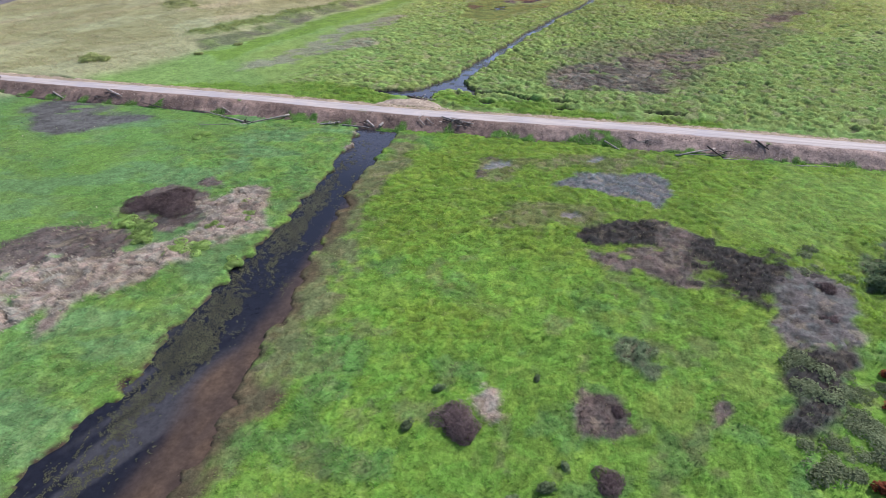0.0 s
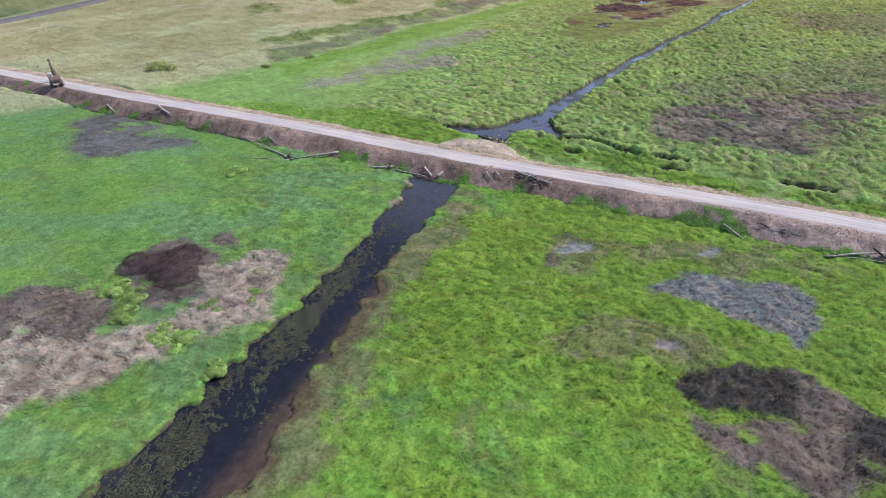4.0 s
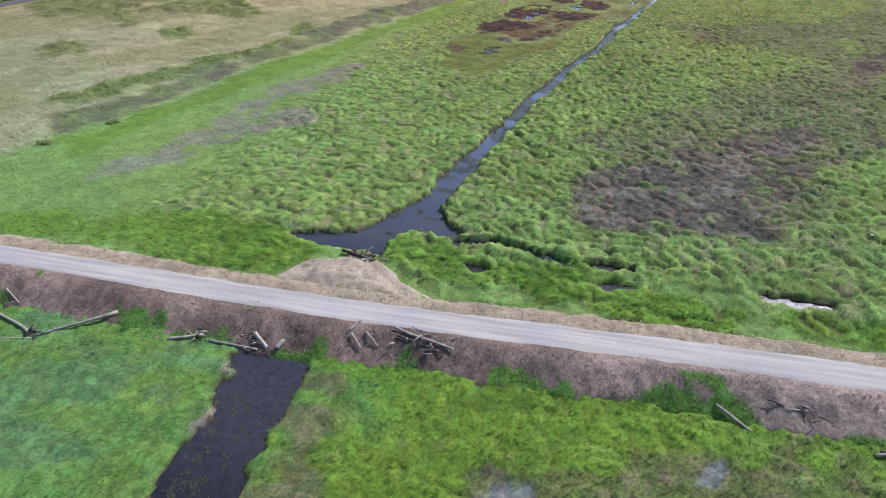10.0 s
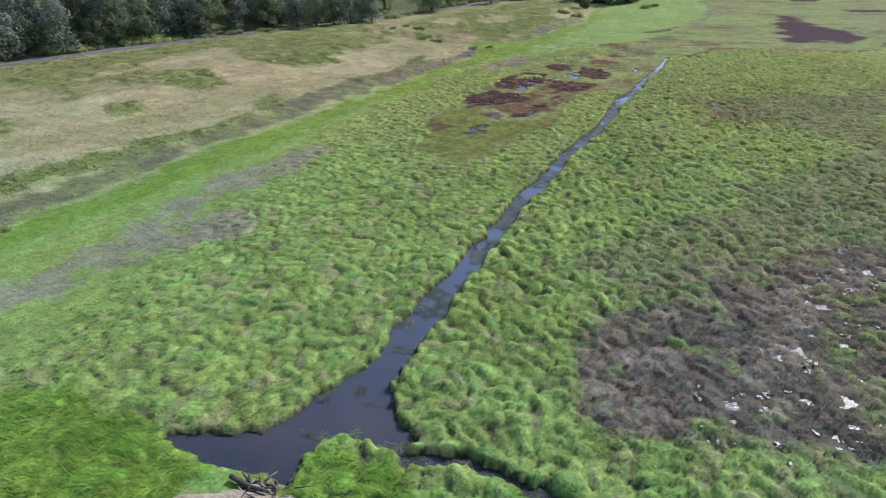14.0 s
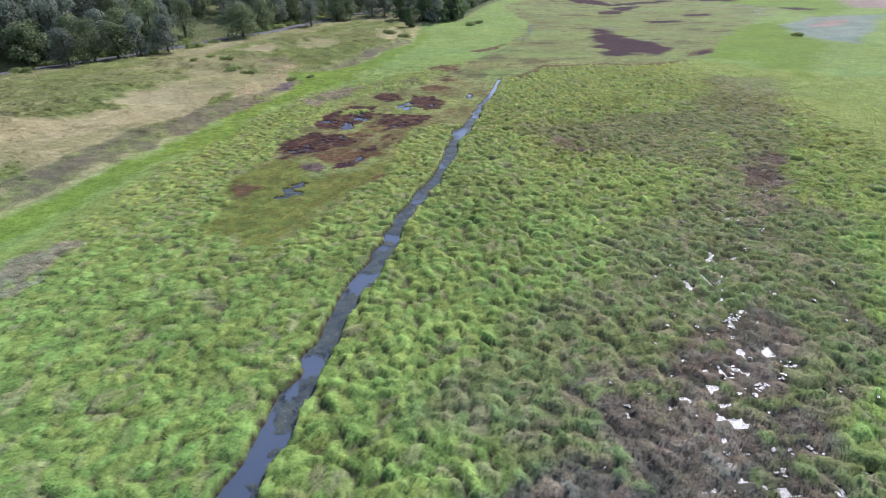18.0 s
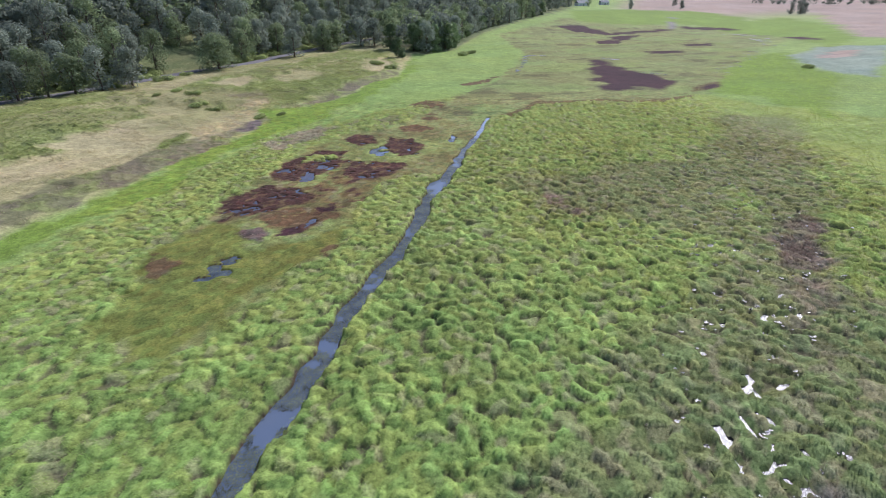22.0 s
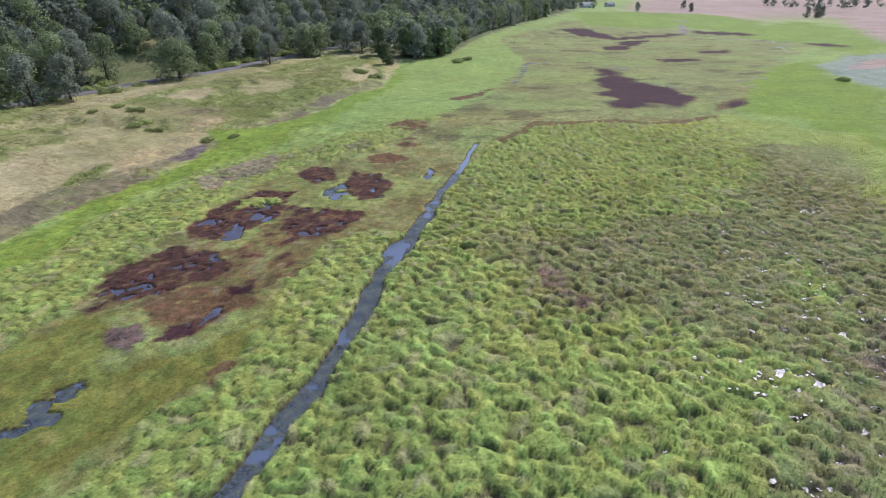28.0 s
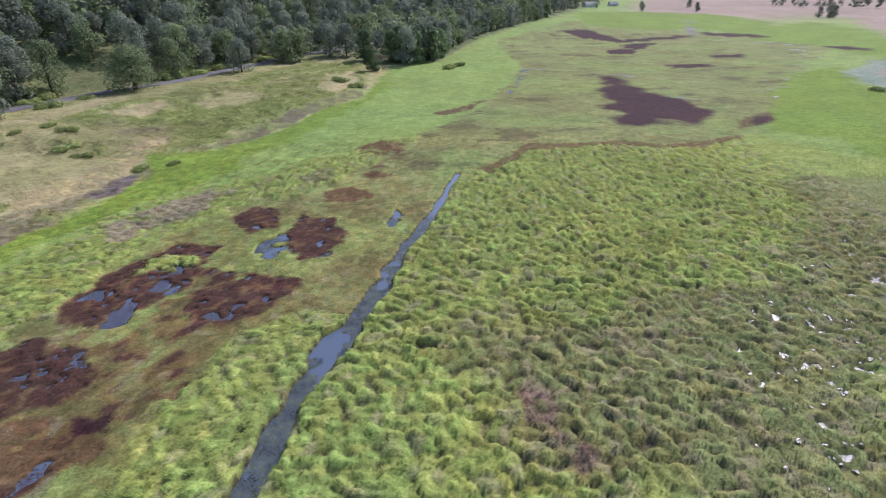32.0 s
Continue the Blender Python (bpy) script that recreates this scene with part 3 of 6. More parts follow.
zone("greendark", 3, [(-4.5, 81.1), (3.1, 84.3), (12.9, 82.4), (15.1, 77.4), (13.6, 68.6), (11.4, 70.9), (-1.8, 75.3), (-6.8, 74)])
zone("yellowish", 6, [(-22, 56), (12, 50), (55, 58), (55, 94), (-22, 94), (-27, 78)])
zone("scrubgreen", 2, [(33.6, 67), (38.6, 69.5), (46.9, 70.2), (40.7, 55.7), (33.9, 55.9), (32, 61.8)])
zone("lime", 4, [(18, 73.3), (32.4, 89.6), (46.6, 92.9), (55.7, 91.1), (48.1, 73.2), (39.6, 72.5), (32.2, 66.7), (22.4, 65.6)])
zone("yellowish", 4, [(-14.4, 42.1), (-10.3, 46), (-4, 45.6), (-2.8, 41.4), (-6.6, 37.2), (-10.7, 37.8)])
zone("mauve", 4, [(-116.9, 86.1), (-109.5, 92.9), (-94.8, 91.0), (-84.6, 86.3), (-90.1, 80.2), (-95.6, 74.4), (-101.8, 73.0)])
zone("straw", 1.5, [(-56.4, 33.6), (-65.2, 41.3), (-63.2, 44.1), (-54.4, 46.3), (-51.2, 48.4), (-47.0, 53.2), (-51.0, 59.4), (-48.6, 62.5), (-44.7, 64.3), (-42.5, 57.1), (-43.0, 51.6), (-45.1, 51.1), (-46.2, 47.2), (-45.4, 45.1), (-47.3, 41.0), (-50.4, 37.8), (-51.5, 33.2), (-51.7, 29.6)])
zone("straw", 1.5, [(-69.3, 36.2), (-68.3, 39.8), (-62.4, 43.4), (-54.7, 36.5), (-54.7, 30.5), (-57.4, 26.4)])
zone("browndead", 1.2, [(-71.1, 40.7), (-70.8, 47.1), (-61.3, 50.0), (-56.5, 45.5), (-59.9, 40.9), (-64.5, 38.0)])
zone("browndead", 1.2, [(-66.2, 42.2), (-66.1, 45.2), (-63.3, 50.2), (-58.2, 50.5), (-53.7, 46.5), (-54.9, 43.3), (-61.2, 42.3)])
zone("browndead", 0.8, [(-61.8, 54.5), (-63.2, 59.4), (-60.0, 62.5), (-54.0, 61.6), (-50.1, 58.1), (-49.7, 53.9), (-51.5, 50.8), (-56.4, 50.9)])
zone("browndead", 1.0, [(-58.5, 58.1), (-60.5, 62.0), (-57.1, 62.2), (-53.0, 59.8), (-49.7, 56.4), (-51.0, 53.7), (-52.3, 53.2)])
zone("straw", 1.0, [(-52.9, 58.5), (-50.1, 61.5), (-49.2, 64.7), (-45.0, 64.5), (-43.6, 62.2), (-43.7, 58.3), (-38.4, 54.5), (-41.3, 53.0), (-46.3, 51.4), (-49.5, 52.0), (-49.2, 55.3)])
zone("browndead", 0.8, [(-56.3, 64.1), (-55.6, 66.9), (-52.4, 64.5), (-52.8, 62.8)])
zone("blackreed", 0.7, [(0.5, 62.2), (3.0, 65.6), (9.2, 68.3), (12.7, 68.5), (14.0, 65.8), (11.6, 63.2), (7.1, 60.9), (2.5, 60.4)])
zone("browndead", 1.2, [(3.3, 58.4), (7.0, 60.4), (15.4, 63.7), (16.1, 59.5), (11.5, 54.2), (8.7, 55.1), (4.6, 56.0)])
zone("browndead", 1, [(11.9, 67.8), (16.3, 65.7), (18.3, 62.2), (14.9, 54.3), (11.6, 54.4), (10.8, 60.3)])
zone("greymud", 0.8, [(217.5, 640), (222, 640), (285, 784), (329, 887), (324, 887), (281, 786)])
zone("blackreed", 1.5, [(15.6, 65.2), (20.4, 64.1), (27.0, 64.6), (25.3, 59.8), (22.9, 56.3), (22.0, 52.5), (18.4, 52.6), (17.2, 54.8), (14.5, 55.6), (13.4, 59.3)])
zone("mauve", 1.2, [(23.0, 57.3), (26.5, 60.3), (29.1, 60.0), (31.4, 55.9), (27.9, 45.5), (25.2, 46.4), (21.5, 46.4), (21.4, 50.1)])
zone("mauve", 2, [(21.6, 46.5), (28.2, 46.6), (24.8, 36.5), (19.7, 35.2), (20.9, 39.6), (21.0, 43.1)])
zone("blackreed", 2, [(21.6, 46.5), (28.2, 46.6), (24.8, 36.5), (19.7, 35.2), (20.9, 39.6), (21.0, 43.1)])
zone("lime", 1.5, [(16.0, 47.2), (20.9, 50.0), (21.3, 44.4), (20.9, 40.2), (18.0, 38.3), (15.2, 38.7), (14.9, 42.8)])
zone("lime", 1.5, [(9.9, 39.0), (14.6, 40.9), (13.9, 36.2), (11.9, 33.1), (9.5, 32.5), (9.3, 36.1)])
zone("lime", 1.5, [(3.1, 46.2), (5.8, 48.9), (7.1, 47.7), (5.8, 45.7)])
zone("browndead", 0.8, [(2.1, 33.2), (2.9, 35.2), (4.2, 36.5), (6.0, 35.8), (8.3, 33.2), (7.8, 32.1), (3.3, 30.9)])
zone("straw", 0.6, [(-6.1, 33.2), (-5.7, 34.3), (-4.1, 34.0), (-3.7, 31.6), (-4.4, 30.5), (-5.6, 31.7)])
zone("browndead", 0.6, [(13.9, 36.2), (15.1, 38.1), (15.7, 36.7), (15.0, 35.0), (14.0, 34.5)])
zone("scrubgreen", 1.2, [(6.3, 42.6), (7.8, 45.2), (10.3, 43.7), (11.2, 40.3), (9.5, 38.9), (7.2, 40.8)])
zone("greyreed", 0.8, [(-3.8, 76.0), (-0.4, 80.2), (3.2, 81.9), (7.1, 82.0), (11.7, 83.4), (13.1, 81.4), (14.0, 77.7), (13.0, 75.1), (11.3, 72.4), (10.3, 73.7), (6.3, 74.4), (1.9, 75.8), (-1.9, 75.6)])
zone("browndead", 0.8, [(-15.2, 75.4), (-15.6, 82.0), (-13.0, 84.2), (-11.6, 81.4), (-13.3, 76.7)])
zone("oliveband", 3, [(-16.4, 79.1), (-15.1, 82.5), (-8.4, 85.3), (1.4, 88.2), (11, 89.7), (18.3, 89.5), (16.7, 85.1), (9.6, 84), (0.9, 83.1), (-8.1, 79.9), (-12.3, 76.8)])
zone("oliveband", 2, [(-12.7, 61.9), (-7.3, 69.3), (1.4, 70.3), (4.5, 68.3), (-1, 64.2), (-9.4, 61.1)])
zone("wornedge", 3, [(-30.8, 48.4), (-33, 57.6), (-33.3, 69.9), (-32.8, 82.8), (-32.6, 91), (-25.3, 84.7), (-27.3, 68.7), (-26.4, 58.4), (-25.7, 50.6)])
zone("wornedge", 3, [(-29.5, 16.9), (-31.3, 34.3), (-30.1, 50.2), (-24.4, 49.2), (-24.5, 36), (-24.8, 22.2), (-25.4, 17.9)])
zone("straw", 0.6, [(-37.7, 72.3), (-39.1, 77.6), (-39.7, 82.8), (-41.1, 89.1), (-40.9, 90.3), (-38.3, 83.3), (-38.1, 78), (-37.2, 73)])
zone("water", 0.4, [(-46.3, 112.3), (-42.7, 113.3), (-37, 114.6), (-34.7, 119.2), (-31, 125.5), (-28.6, 130.5), (-26.7, 130.3), (-27.8, 122.8), (-25.9, 118.6), (-23, 116.7), (-24.1, 114.4), (-30.1, 115.7), (-32.6, 112.9), (-32.1, 109.8), (-34.3, 110.3), (-40.3, 110.3)])
zone("channel", 0.4, [(-24.7, 115.5), (-18.6, 115.8), (-13.6, 114.7), (-9.4, 113.2), (-9.9, 112.3), (-14, 113.6), (-18.9, 114.6), (-23.7, 113.8)])
zone("channel", 0.4, [(-7.9, 113.4), (-4.6, 113.6), (-1.8, 113.3), (-1.9, 112.4), (-5.1, 111.9), (-7.5, 112.3)])
zone("channel", 0.4, [(-21.9, 110.3), (-20.1, 110.4), (-18.9, 109.4), (-20.2, 108.5)])
zone("channel", 0.4, [(-6.1, 109.4), (-2.1, 110), (-1.3, 109.4), (-5.3, 108.3)])
zone("channel", 0.4, [(11.6, 111), (15.2, 111.1), (18.1, 110.8), (17.7, 109.7), (13.7, 109.3), (11.3, 109.9)])
zone("siltedge", 2.2, [(-33.5, 72), (-31.6, 70), (-30.4, 62), (-29.2, 54), (-28.2, 46), (-26.8, 38), (-26, 31), (-24.8, 23), (-24.4, 14), (-28, 14), (-29, 30), (-30, 42), (-31.5, 54), (-33, 64)])
zone("water", 1.0, [(-38.9, 14), (-38.6, 20), (-38.2, 25), (-38.4, 30), (-38.8, 35), (-38.1, 41), (-38.5, 48), (-38.3, 56), (-38.2, 63), (-38.7, 72), (-38.9, 81), (-40.4, 88), (-41.5, 93.4), (-33.2, 93.4), (-32.9, 83), (-33.5, 75), (-33.0, 68), (-32.0, 63), (-31.0, 55), (-30.2, 46), (-28.8, 38), (-28.4, 31), (-27.0, 23), (-26.6, 14)])
zone("greymud", 0.6, [(-14.3, 78.9), (-14.4, 81.9), (-11.2, 82.4), (-10.7, 80.8), (-13.2, 79.0)])
zone("greymud", 0.5, [(1.5, 85.5), (1.9, 87.4), (3.8, 88.0), (3.9, 86.3), (2.9, 85.3)])
zone("greymud", 0.5, [(-1.8, 66.3), (-1.5, 68.0), (0.4, 68.5), (1.3, 67.7), (-0.1, 66.6)])

PUDDLE_X, PUDDLE_Y, PUDDLE_W = (13, 17, 24, 29, 34.5, 37, 44, 47, 58, 79), (130, 143, 160, 173, 180, 187, 196, 212, 240, 264), (6, 6, 5, 6, 5, 5, 6, 9, 11, 9)
STREAM = [(-28.4, 129), (-27, 136), (-25.8, 142.3), (-23.9, 151.7), (-21.8, 160.4), (-19.4, 171.9), (-15.9, 184.2), (-12.3, 198), (-8, 210), (-6, 216.5), (-4.6, 222), (-3.6, 227.5), (-2.6, 233), (-0.8, 240), (0.6, 245.3), (3.1, 253), (4.8, 258), (7.1, 267), (8.6, 272.5), (12.2, 283), (16.2, 300), (18.9, 309)]


def inside(outline, x, y):
    """Signed distance to an outline, positive inside."""
    best, odd = np.full(x.shape, 1e18), np.zeros(x.shape, bool)
    for (ax, ay), (bx, by) in zip(outline, np.roll(outline, -1, 0)):
        dx, dy = bx - ax, by - ay
        t = np.clip(((x - ax) * dx + (y - ay) * dy) / max(dx * dx + dy * dy, 1e-9), 0, 1)
        best = np.minimum(best, (x - ax - t * dx) ** 2 + (y - ay - t * dy) ** 2)
        if ay != by:
            odd ^= ((ay > y) != (by > y)) & (x < (bx - ax) * (y - ay) / (by - ay) + ax)
    d = np.sqrt(best)
    return np.where(odd, d, -d)


def zone_share(x, y, soft, outline, ragged=1.0):
    """How far each place belongs to a zone, with ragged edges."""
    w = np.zeros(x.shape)
    pad = 4 * soft + 6
    (x0, y0), (x1, y1) = outline.min(0) - pad, outline.max(0) + pad
    k = np.nonzero((x > x0) & (x < x1) & (y > y0) & (y < y1))[0]
    if len(k):
        px, py = x[k], y[k]
        big = min(8.0, 0.45 * math.sqrt((x1 - x0 - 2 * pad) * (y1 - y0 - 2 * pad) * 0.5)) * ragged
        d = inside(outline, px, py) + big * 0.9 * (fbm(px, py, 1.3 * big + 1, 5) - 0.5) + soft * 3.0 * (fbm(px, py, max(1.8 * soft, 1.2), 7, 4) - 0.5)
        w[k] = ramp(d, -0.5 * soft, 0.5 * soft)
    return w


MARSH_EDGE_Y = [-400, 60, 103, 118, 135, 152, 170, 182, 198, 224, 244, 266, 276, 286, 299, 310, 327, 333, 337, 359, 387, 404, 479, 512, 645, 792, 1010, 5000]
MARSH_EDGE_X = [-500, -150, -114, -109, -105, -98, -94, -91.8, -86, -77.3, -70, -65.9, -62, -56.7, -54.2, -53.6, -58.7, -48.3, -41.6, -31, -23.8, -12.4, -6.6, 19.6, 54, 110, 209, 1790]
LANE_Y = [-400, 212, 230, 245, 261, 278, 300, 324, 345, 372, 397, 421, 440, 475, 505, 620, 800, 1300, 5000]
LANE_X = [-260, -216, -208, -200, -189.5, -177.5, -165, -149, -133, -117.5, -106, -89, -81.7, -69.8, -58, 0, 80, 300, 1700]


def lane_x(y):
    return np.interp(y, LANE_Y, LANE_X)


def height(x, y):
    """Height of the bare land, without water beds and bank."""
    e = np.interp(y, MARSH_EDGE_Y, MARSH_EDGE_X) - x
    z = MARSH_Z + 0.12 * (fbm(x, y, 9, 3) - 0.5)
    z = z + 0.9 * ramp(e, 0, 9) + 4.4 * ramp(e, 6, 66) * ramp(y, 120, 260) + 0.5 * ramp(e, 5, 40) * (fbm(x, y, 14, 8) - 0.5)
    h = lane_x(y) - x - 9
    return z + np.where(h > 0, 0.42 * h / (1 + np.maximum(h, 0) / 260), 0)


def cover(x, y):
    """Colour, ground share, plant height, plants per square metre, dryness and wetness at each place."""
    e = np.interp(y, MARSH_EDGE_Y, MARSH_EDGE_X) - x
    vals = np.empty((len(x), 8))
    vals[:] = (*KINDS["meadow"][0], *KINDS["meadow"][1:])
    wet = np.zeros(len(x))

    def lay(kind, w):
        k = np.nonzero(w > 0.003)[0]
        target = np.array((*KINDS[kind][0], *KINDS[kind][1:]))
        vals[k] += w[k, None] * (target - vals[k])

    lay("lime", 0.6 * ramp(fbm(x, y, 5, 71, 4), 0.53, 0.62) * ramp(y, 96, 94) * ramp(-x, -10, 30))
    lay("greendark", 0.7 * ramp(fbm(x, y, 4, 72, 4), 0.55, 0.63) * ramp(y, 96, 94))
    lay("wornedge", 0.6 * ramp(fbm(x, y, 3, 73, 4), 0.62, 0.68) * ramp(y, 96, 94))
    herbs = ramp(-x, 37, 41) * ramp(y, 96, 94)
    lay("herb", herbs * (0.45 + 0.5 * ramp(fbm(x, y * 1.4, 9, 74, 4), 0.46, 0.56)))
    lay("lime", 0.4 * herbs * ramp(fbm(x, y * 1.8, 6, 75, 4), 0.55, 0.62))
    lay("limedull", ramp(y, 99, 103))
    lay("farmland", ramp(y - 0.3 * x, 560, 800) * ramp(-e, 50, 120))
    lay("tan", ramp(e + 6 * (fbm(x, y, 12, 4) - 0.5), -3, 5))
    lay("fieldgreen", 0.55 * ramp(y, 285, 340) * ramp(e, 1, 8))
    lay("hill", ramp(lane_x(y) - x, 3, 9))
    lay("hill", ramp(y, 485, 515) * ramp(e, -2, 3))
    for kind, soft, outline in ZONES:
        if kind in ("water", "channel", "pool"):
            share = zone_share(x, y, soft, outline, 0.7 if kind == "pool" else 0.15)
            if kind == "pool":
                share = share * ramp(fbm(x, y, 1.7, 58, 4), 0.4, 0.52)
            wet = np.maximum(wet, share)
        else:
            share = zone_share(x, y, soft, outline, ragged_edge(kind, outline))
            if kind == "redmix":
                # water weed in bands along the wet hollow, from olive over rust to dark red, with open water between
                u, v = 0.46 * x + 0.89 * y, 0.89 * x - 0.46 * y
                band = 0.55 * fbm(u / 2.4, v, 4.5, 61, 5) + 0.45 * fbm(u / 1.5, v, 1.6, 62, 4)
                lay("brownolive", share * ramp(band, 0.36, 0.44))
                lay("redbrown", share * 0.6 * ramp(band, 0.48, 0.55))
                lay("redweed", share * ramp(band, 0.54, 0.6))
                wet = np.maximum(wet, share * ramp(band, 0.66, 0.7))
                continue
            if kind in BROKEN:
                low = LOW.get(kind, 0.47)
                share = share * (0.12 + 0.88 * ramp(fbm(x, y, 2.8, 57, 5) + 0.14 * share, low, low + 0.1))
            if kind == "redweed":
                grain = 0.5 * fbm(x, y, 2.4, 55, 4) + 0.5 * fbm(x, y, 0.9, 56, 2)
                lay("redbrown", share)
                share = share * ramp(grain + 0.1 * share, 0.43, 0.55)
                wet = np.maximum(wet, share * ramp(grain, 0.62, 0.67))
            lay(kind, share)
            if kind == "straw":
                lay("browndead", share * 0.6 * ramp(fbm(x, y, 1.8, 59, 5), 0.52, 0.6))
            if kind == "mud":
                lay("straw", share * 0.4 * ramp(fbm(x, y, 4, 76, 5), 0.54, 0.64))
            if kind == "darkstrip":
                lay("fieldgreen", share * 0.75 * ramp(fbm(x, y, 4, 66, 5), 0.47, 0.6))
                lay("browndead", share * 0.45 * ramp(fbm(x, y, 6, 67, 5), 0.52, 0.62))
            if kind in ("mauve", "browndead"):
                lay("blackreed", share * 0.5 * ramp(fbm(x, y, 1.2, 60, 4), 0.53, 0.61))
            if kind == "olive":
                lay("purple", share * 0.5 * ramp(fbm(x * 0.5, y * 0.8, 6, 64, 4), 0.63, 0.7) * ramp(y, 290, 320))
                lay("brownolive", share * 0.35 * ramp(fbm(x * 0.6, y * 0.7, 7, 65, 5), 0.5, 0.64))
                lay("brownolive", share * 0.7 * ramp(fbm(x, y, 5, 69, 5), 0.45, 0.58) * ramp(y, 310, 290))
                lay("limedull", share * 0.4 * ramp(fbm(x * 0.6, y * 0.7, 12, 68, 5), 0.5, 0.62))
    # the narrow stream across the marsh
    k = np.nonzero((y > 127) & (y < 310))[0]
    sx, sy = np.array(STREAM).T
    c = np.interp(y[k], sy, sx) + 0.6 * (vnoise(y[k], 0 * y[k], 5, 31) - 0.5)
    half = 1.18 * np.interp(y[k], [129, 140, 165, 215, 236, 243, 248, 254, 264, 284, 309], [1.7, 1.15, 1.05, 1.15, 0.95, 1.5, 1.5, 1.0, 0.9, 0.65, 0.35]) * (0.6 + 0.9 * vnoise(y[k], x[k] * 0.5, 3, 12))
    wet[k] = np.maximum(wet[k], ramp(half - np.abs(x[k] - c), -0.35, 0.35))
    # small puddles between the dead plants of the muddy hollow
    wgt = np.exp(-((x - np.interp(y, PUDDLE_Y, PUDDLE_X)) / (1.3 * np.interp(y, PUDDLE_Y, PUDDLE_W))) ** 2) * ramp(y, 114, 130) * ramp(y, 276, 262)
    puddle = ramp(0.8 * vnoise(x, y, 0.85, 77) + 0.2 * vnoise(x, y, 3.5, 79) + 0.2 * wgt, 0.9, 0.915) * (wgt > 0.1)
    vals[:, 7] *= (1 - 0.4 * wgt) * (1 - 0.35 * ramp(np.interp(y, sy, sx) - x, -2, 6) * ramp(y, 104, 112))
    # open mud shows lighter, dry tan grass streaked, marsh mottled
    patch = fbm(x, y, 16, 41) - 0.5
    mottle = (fbm(x, y, 3.2, 43) - 0.5) * (0.55 + 0.45 * ramp(y, 96, 99))
    vals[:, :3] *= (1 + 0.26 * patch + 0.4 * mottle)[:, None]
    warm = 0.6 * (fbm(x, y, 20, 47) - 0.5)
    vals[:, 0] *= (1 + 0.22 * warm) * (0.83 + 0.2 * ramp(y, 150, 240))
    vals[:, 2] *= 1 - 0.2 * warm
    u, v = 0.87 * y + 0.5 * x, 0.87 * x - 0.5 * y
    green = ramp(fbm(u / 2.6, v, 11, 51, 4), 0.43, 0.56) * ramp(e, 10, 22) * 0.6
    vals[:, :3] += green[:, None] * (np.array((0.24, 0.235, 0.1)) - vals[:, :3])
    pale = ramp(fbm(u / 3, v, 8, 53, 4), 0.52, 0.68) * ramp(e, 16, 28) * (1 - green) * 0.5
    vals[:, :3] += pale[:, None] * (np.array((0.41, 0.335, 0.2)) - vals[:, :3]) * (lane_x(y) < x)[:, None]
    return np.concatenate([np.clip(vals[:, :5], 0.004, 3), vals[:, 5:]], 1), wet, puddle


def lumps(x, y, cell, seed):
    """Rounded clumps crowding one another: 1 at the middle of each, 0 in the hollows between; the way from the middle; a number of its own for each."""
    u, v = x / cell, y / cell
    i, j = np.floor(u), np.floor(v)
    best, bx, by, own = np.full(x.shape, 9.0), np.zeros(x.shape), np.zeros(x.shape), np.zeros(x.shape)
    for a in (-1, 0, 1):
        for c in (-1, 0, 1):
            px, py = i + a + 0.1 + 0.8 * lattice(i + a, j + c, seed), j + c + 0.1 + 0.8 * lattice(i + a, j + c, seed + 1)
            size = 0.75 + 0.5 * lattice(i + a, j + c, seed + 2)
            d = ((px - u) ** 2 + (py - v) ** 2) / size
            near_ = d < best
            best, bx, by = np.where(near_, d, best), np.where(near_, u - px, bx), np.where(near_, v - py, by)
            own = np.where(near_, lattice(i + a, j + c, seed + 5), own)
    return np.clip(1 - best * 1.85, 0, 1) ** 0.55, bx, by, own


def clumps(x, y):
    """The marsh's grass clumps, about a long step apart."""
    s = np.where(y > 98, 1.3, 0.8)
    return lumps((x + 1.9 * vnoise(x, y, 2.2, 21)) / s, (0.9 * y + 1.9 * vnoise(x, y, 2.2, 22)) / s, 1.0, 23)


def thatch(x, y, clump):
    """Height of the plant cover over the soil."""
    a, lx, ly_, own = clumps(x, y)
    c = lumps(x, y, 0.75, 25)[0]
    lean = np.clip(1 - 0.55 * lx - 0.45 * ly_, 0.5, 1.4)
    return clump * (0.75 * a * lean * (0.4 + 0.6 * own + 0.5 * vnoise(x, y, 6, 27)) + 0.25 * c)


def mesh_from(name, verts, faces, mat, smooth=True, colours=None):
    """A mesh from arrays of corners and of triangles or quads."""
    verts, faces = np.asarray(verts, dtype=np.float32), np.asarray(faces, dtype=np.int32)
    me = bpy.data.meshes.new(name)
    n, k = faces.shape
    me.vertices.add(len(verts))
    me.vertices.foreach_set("co", verts.ravel())
    me.loops.add(n * k)
    me.loops.foreach_set("vertex_index", faces.ravel())
    me.polygons.add(n)
    me.polygons.foreach_set("loop_start", np.arange(0, n * k, k, dtype=np.int32))
    me.polygons.foreach_set("use_smooth", np.full(n, smooth))
    if colours is not None:
        at = me.attributes.new("cover", "FLOAT_COLOR", "POINT")
        at.data.foreach_set("color", np.column_stack([colours, np.ones(len(colours))]).astype(np.float32).ravel())
    me.update(calc_edges=True)
    me.materials.append(mat)
    return me


def grid_faces(nx, ny):
    i = np.arange(nx * ny).reshape(ny, nx)
    return np.stack([i[:-1, :-1], i[:-1, 1:], i[1:, 1:], i[1:, :-1]], -1).reshape(-1, 4)


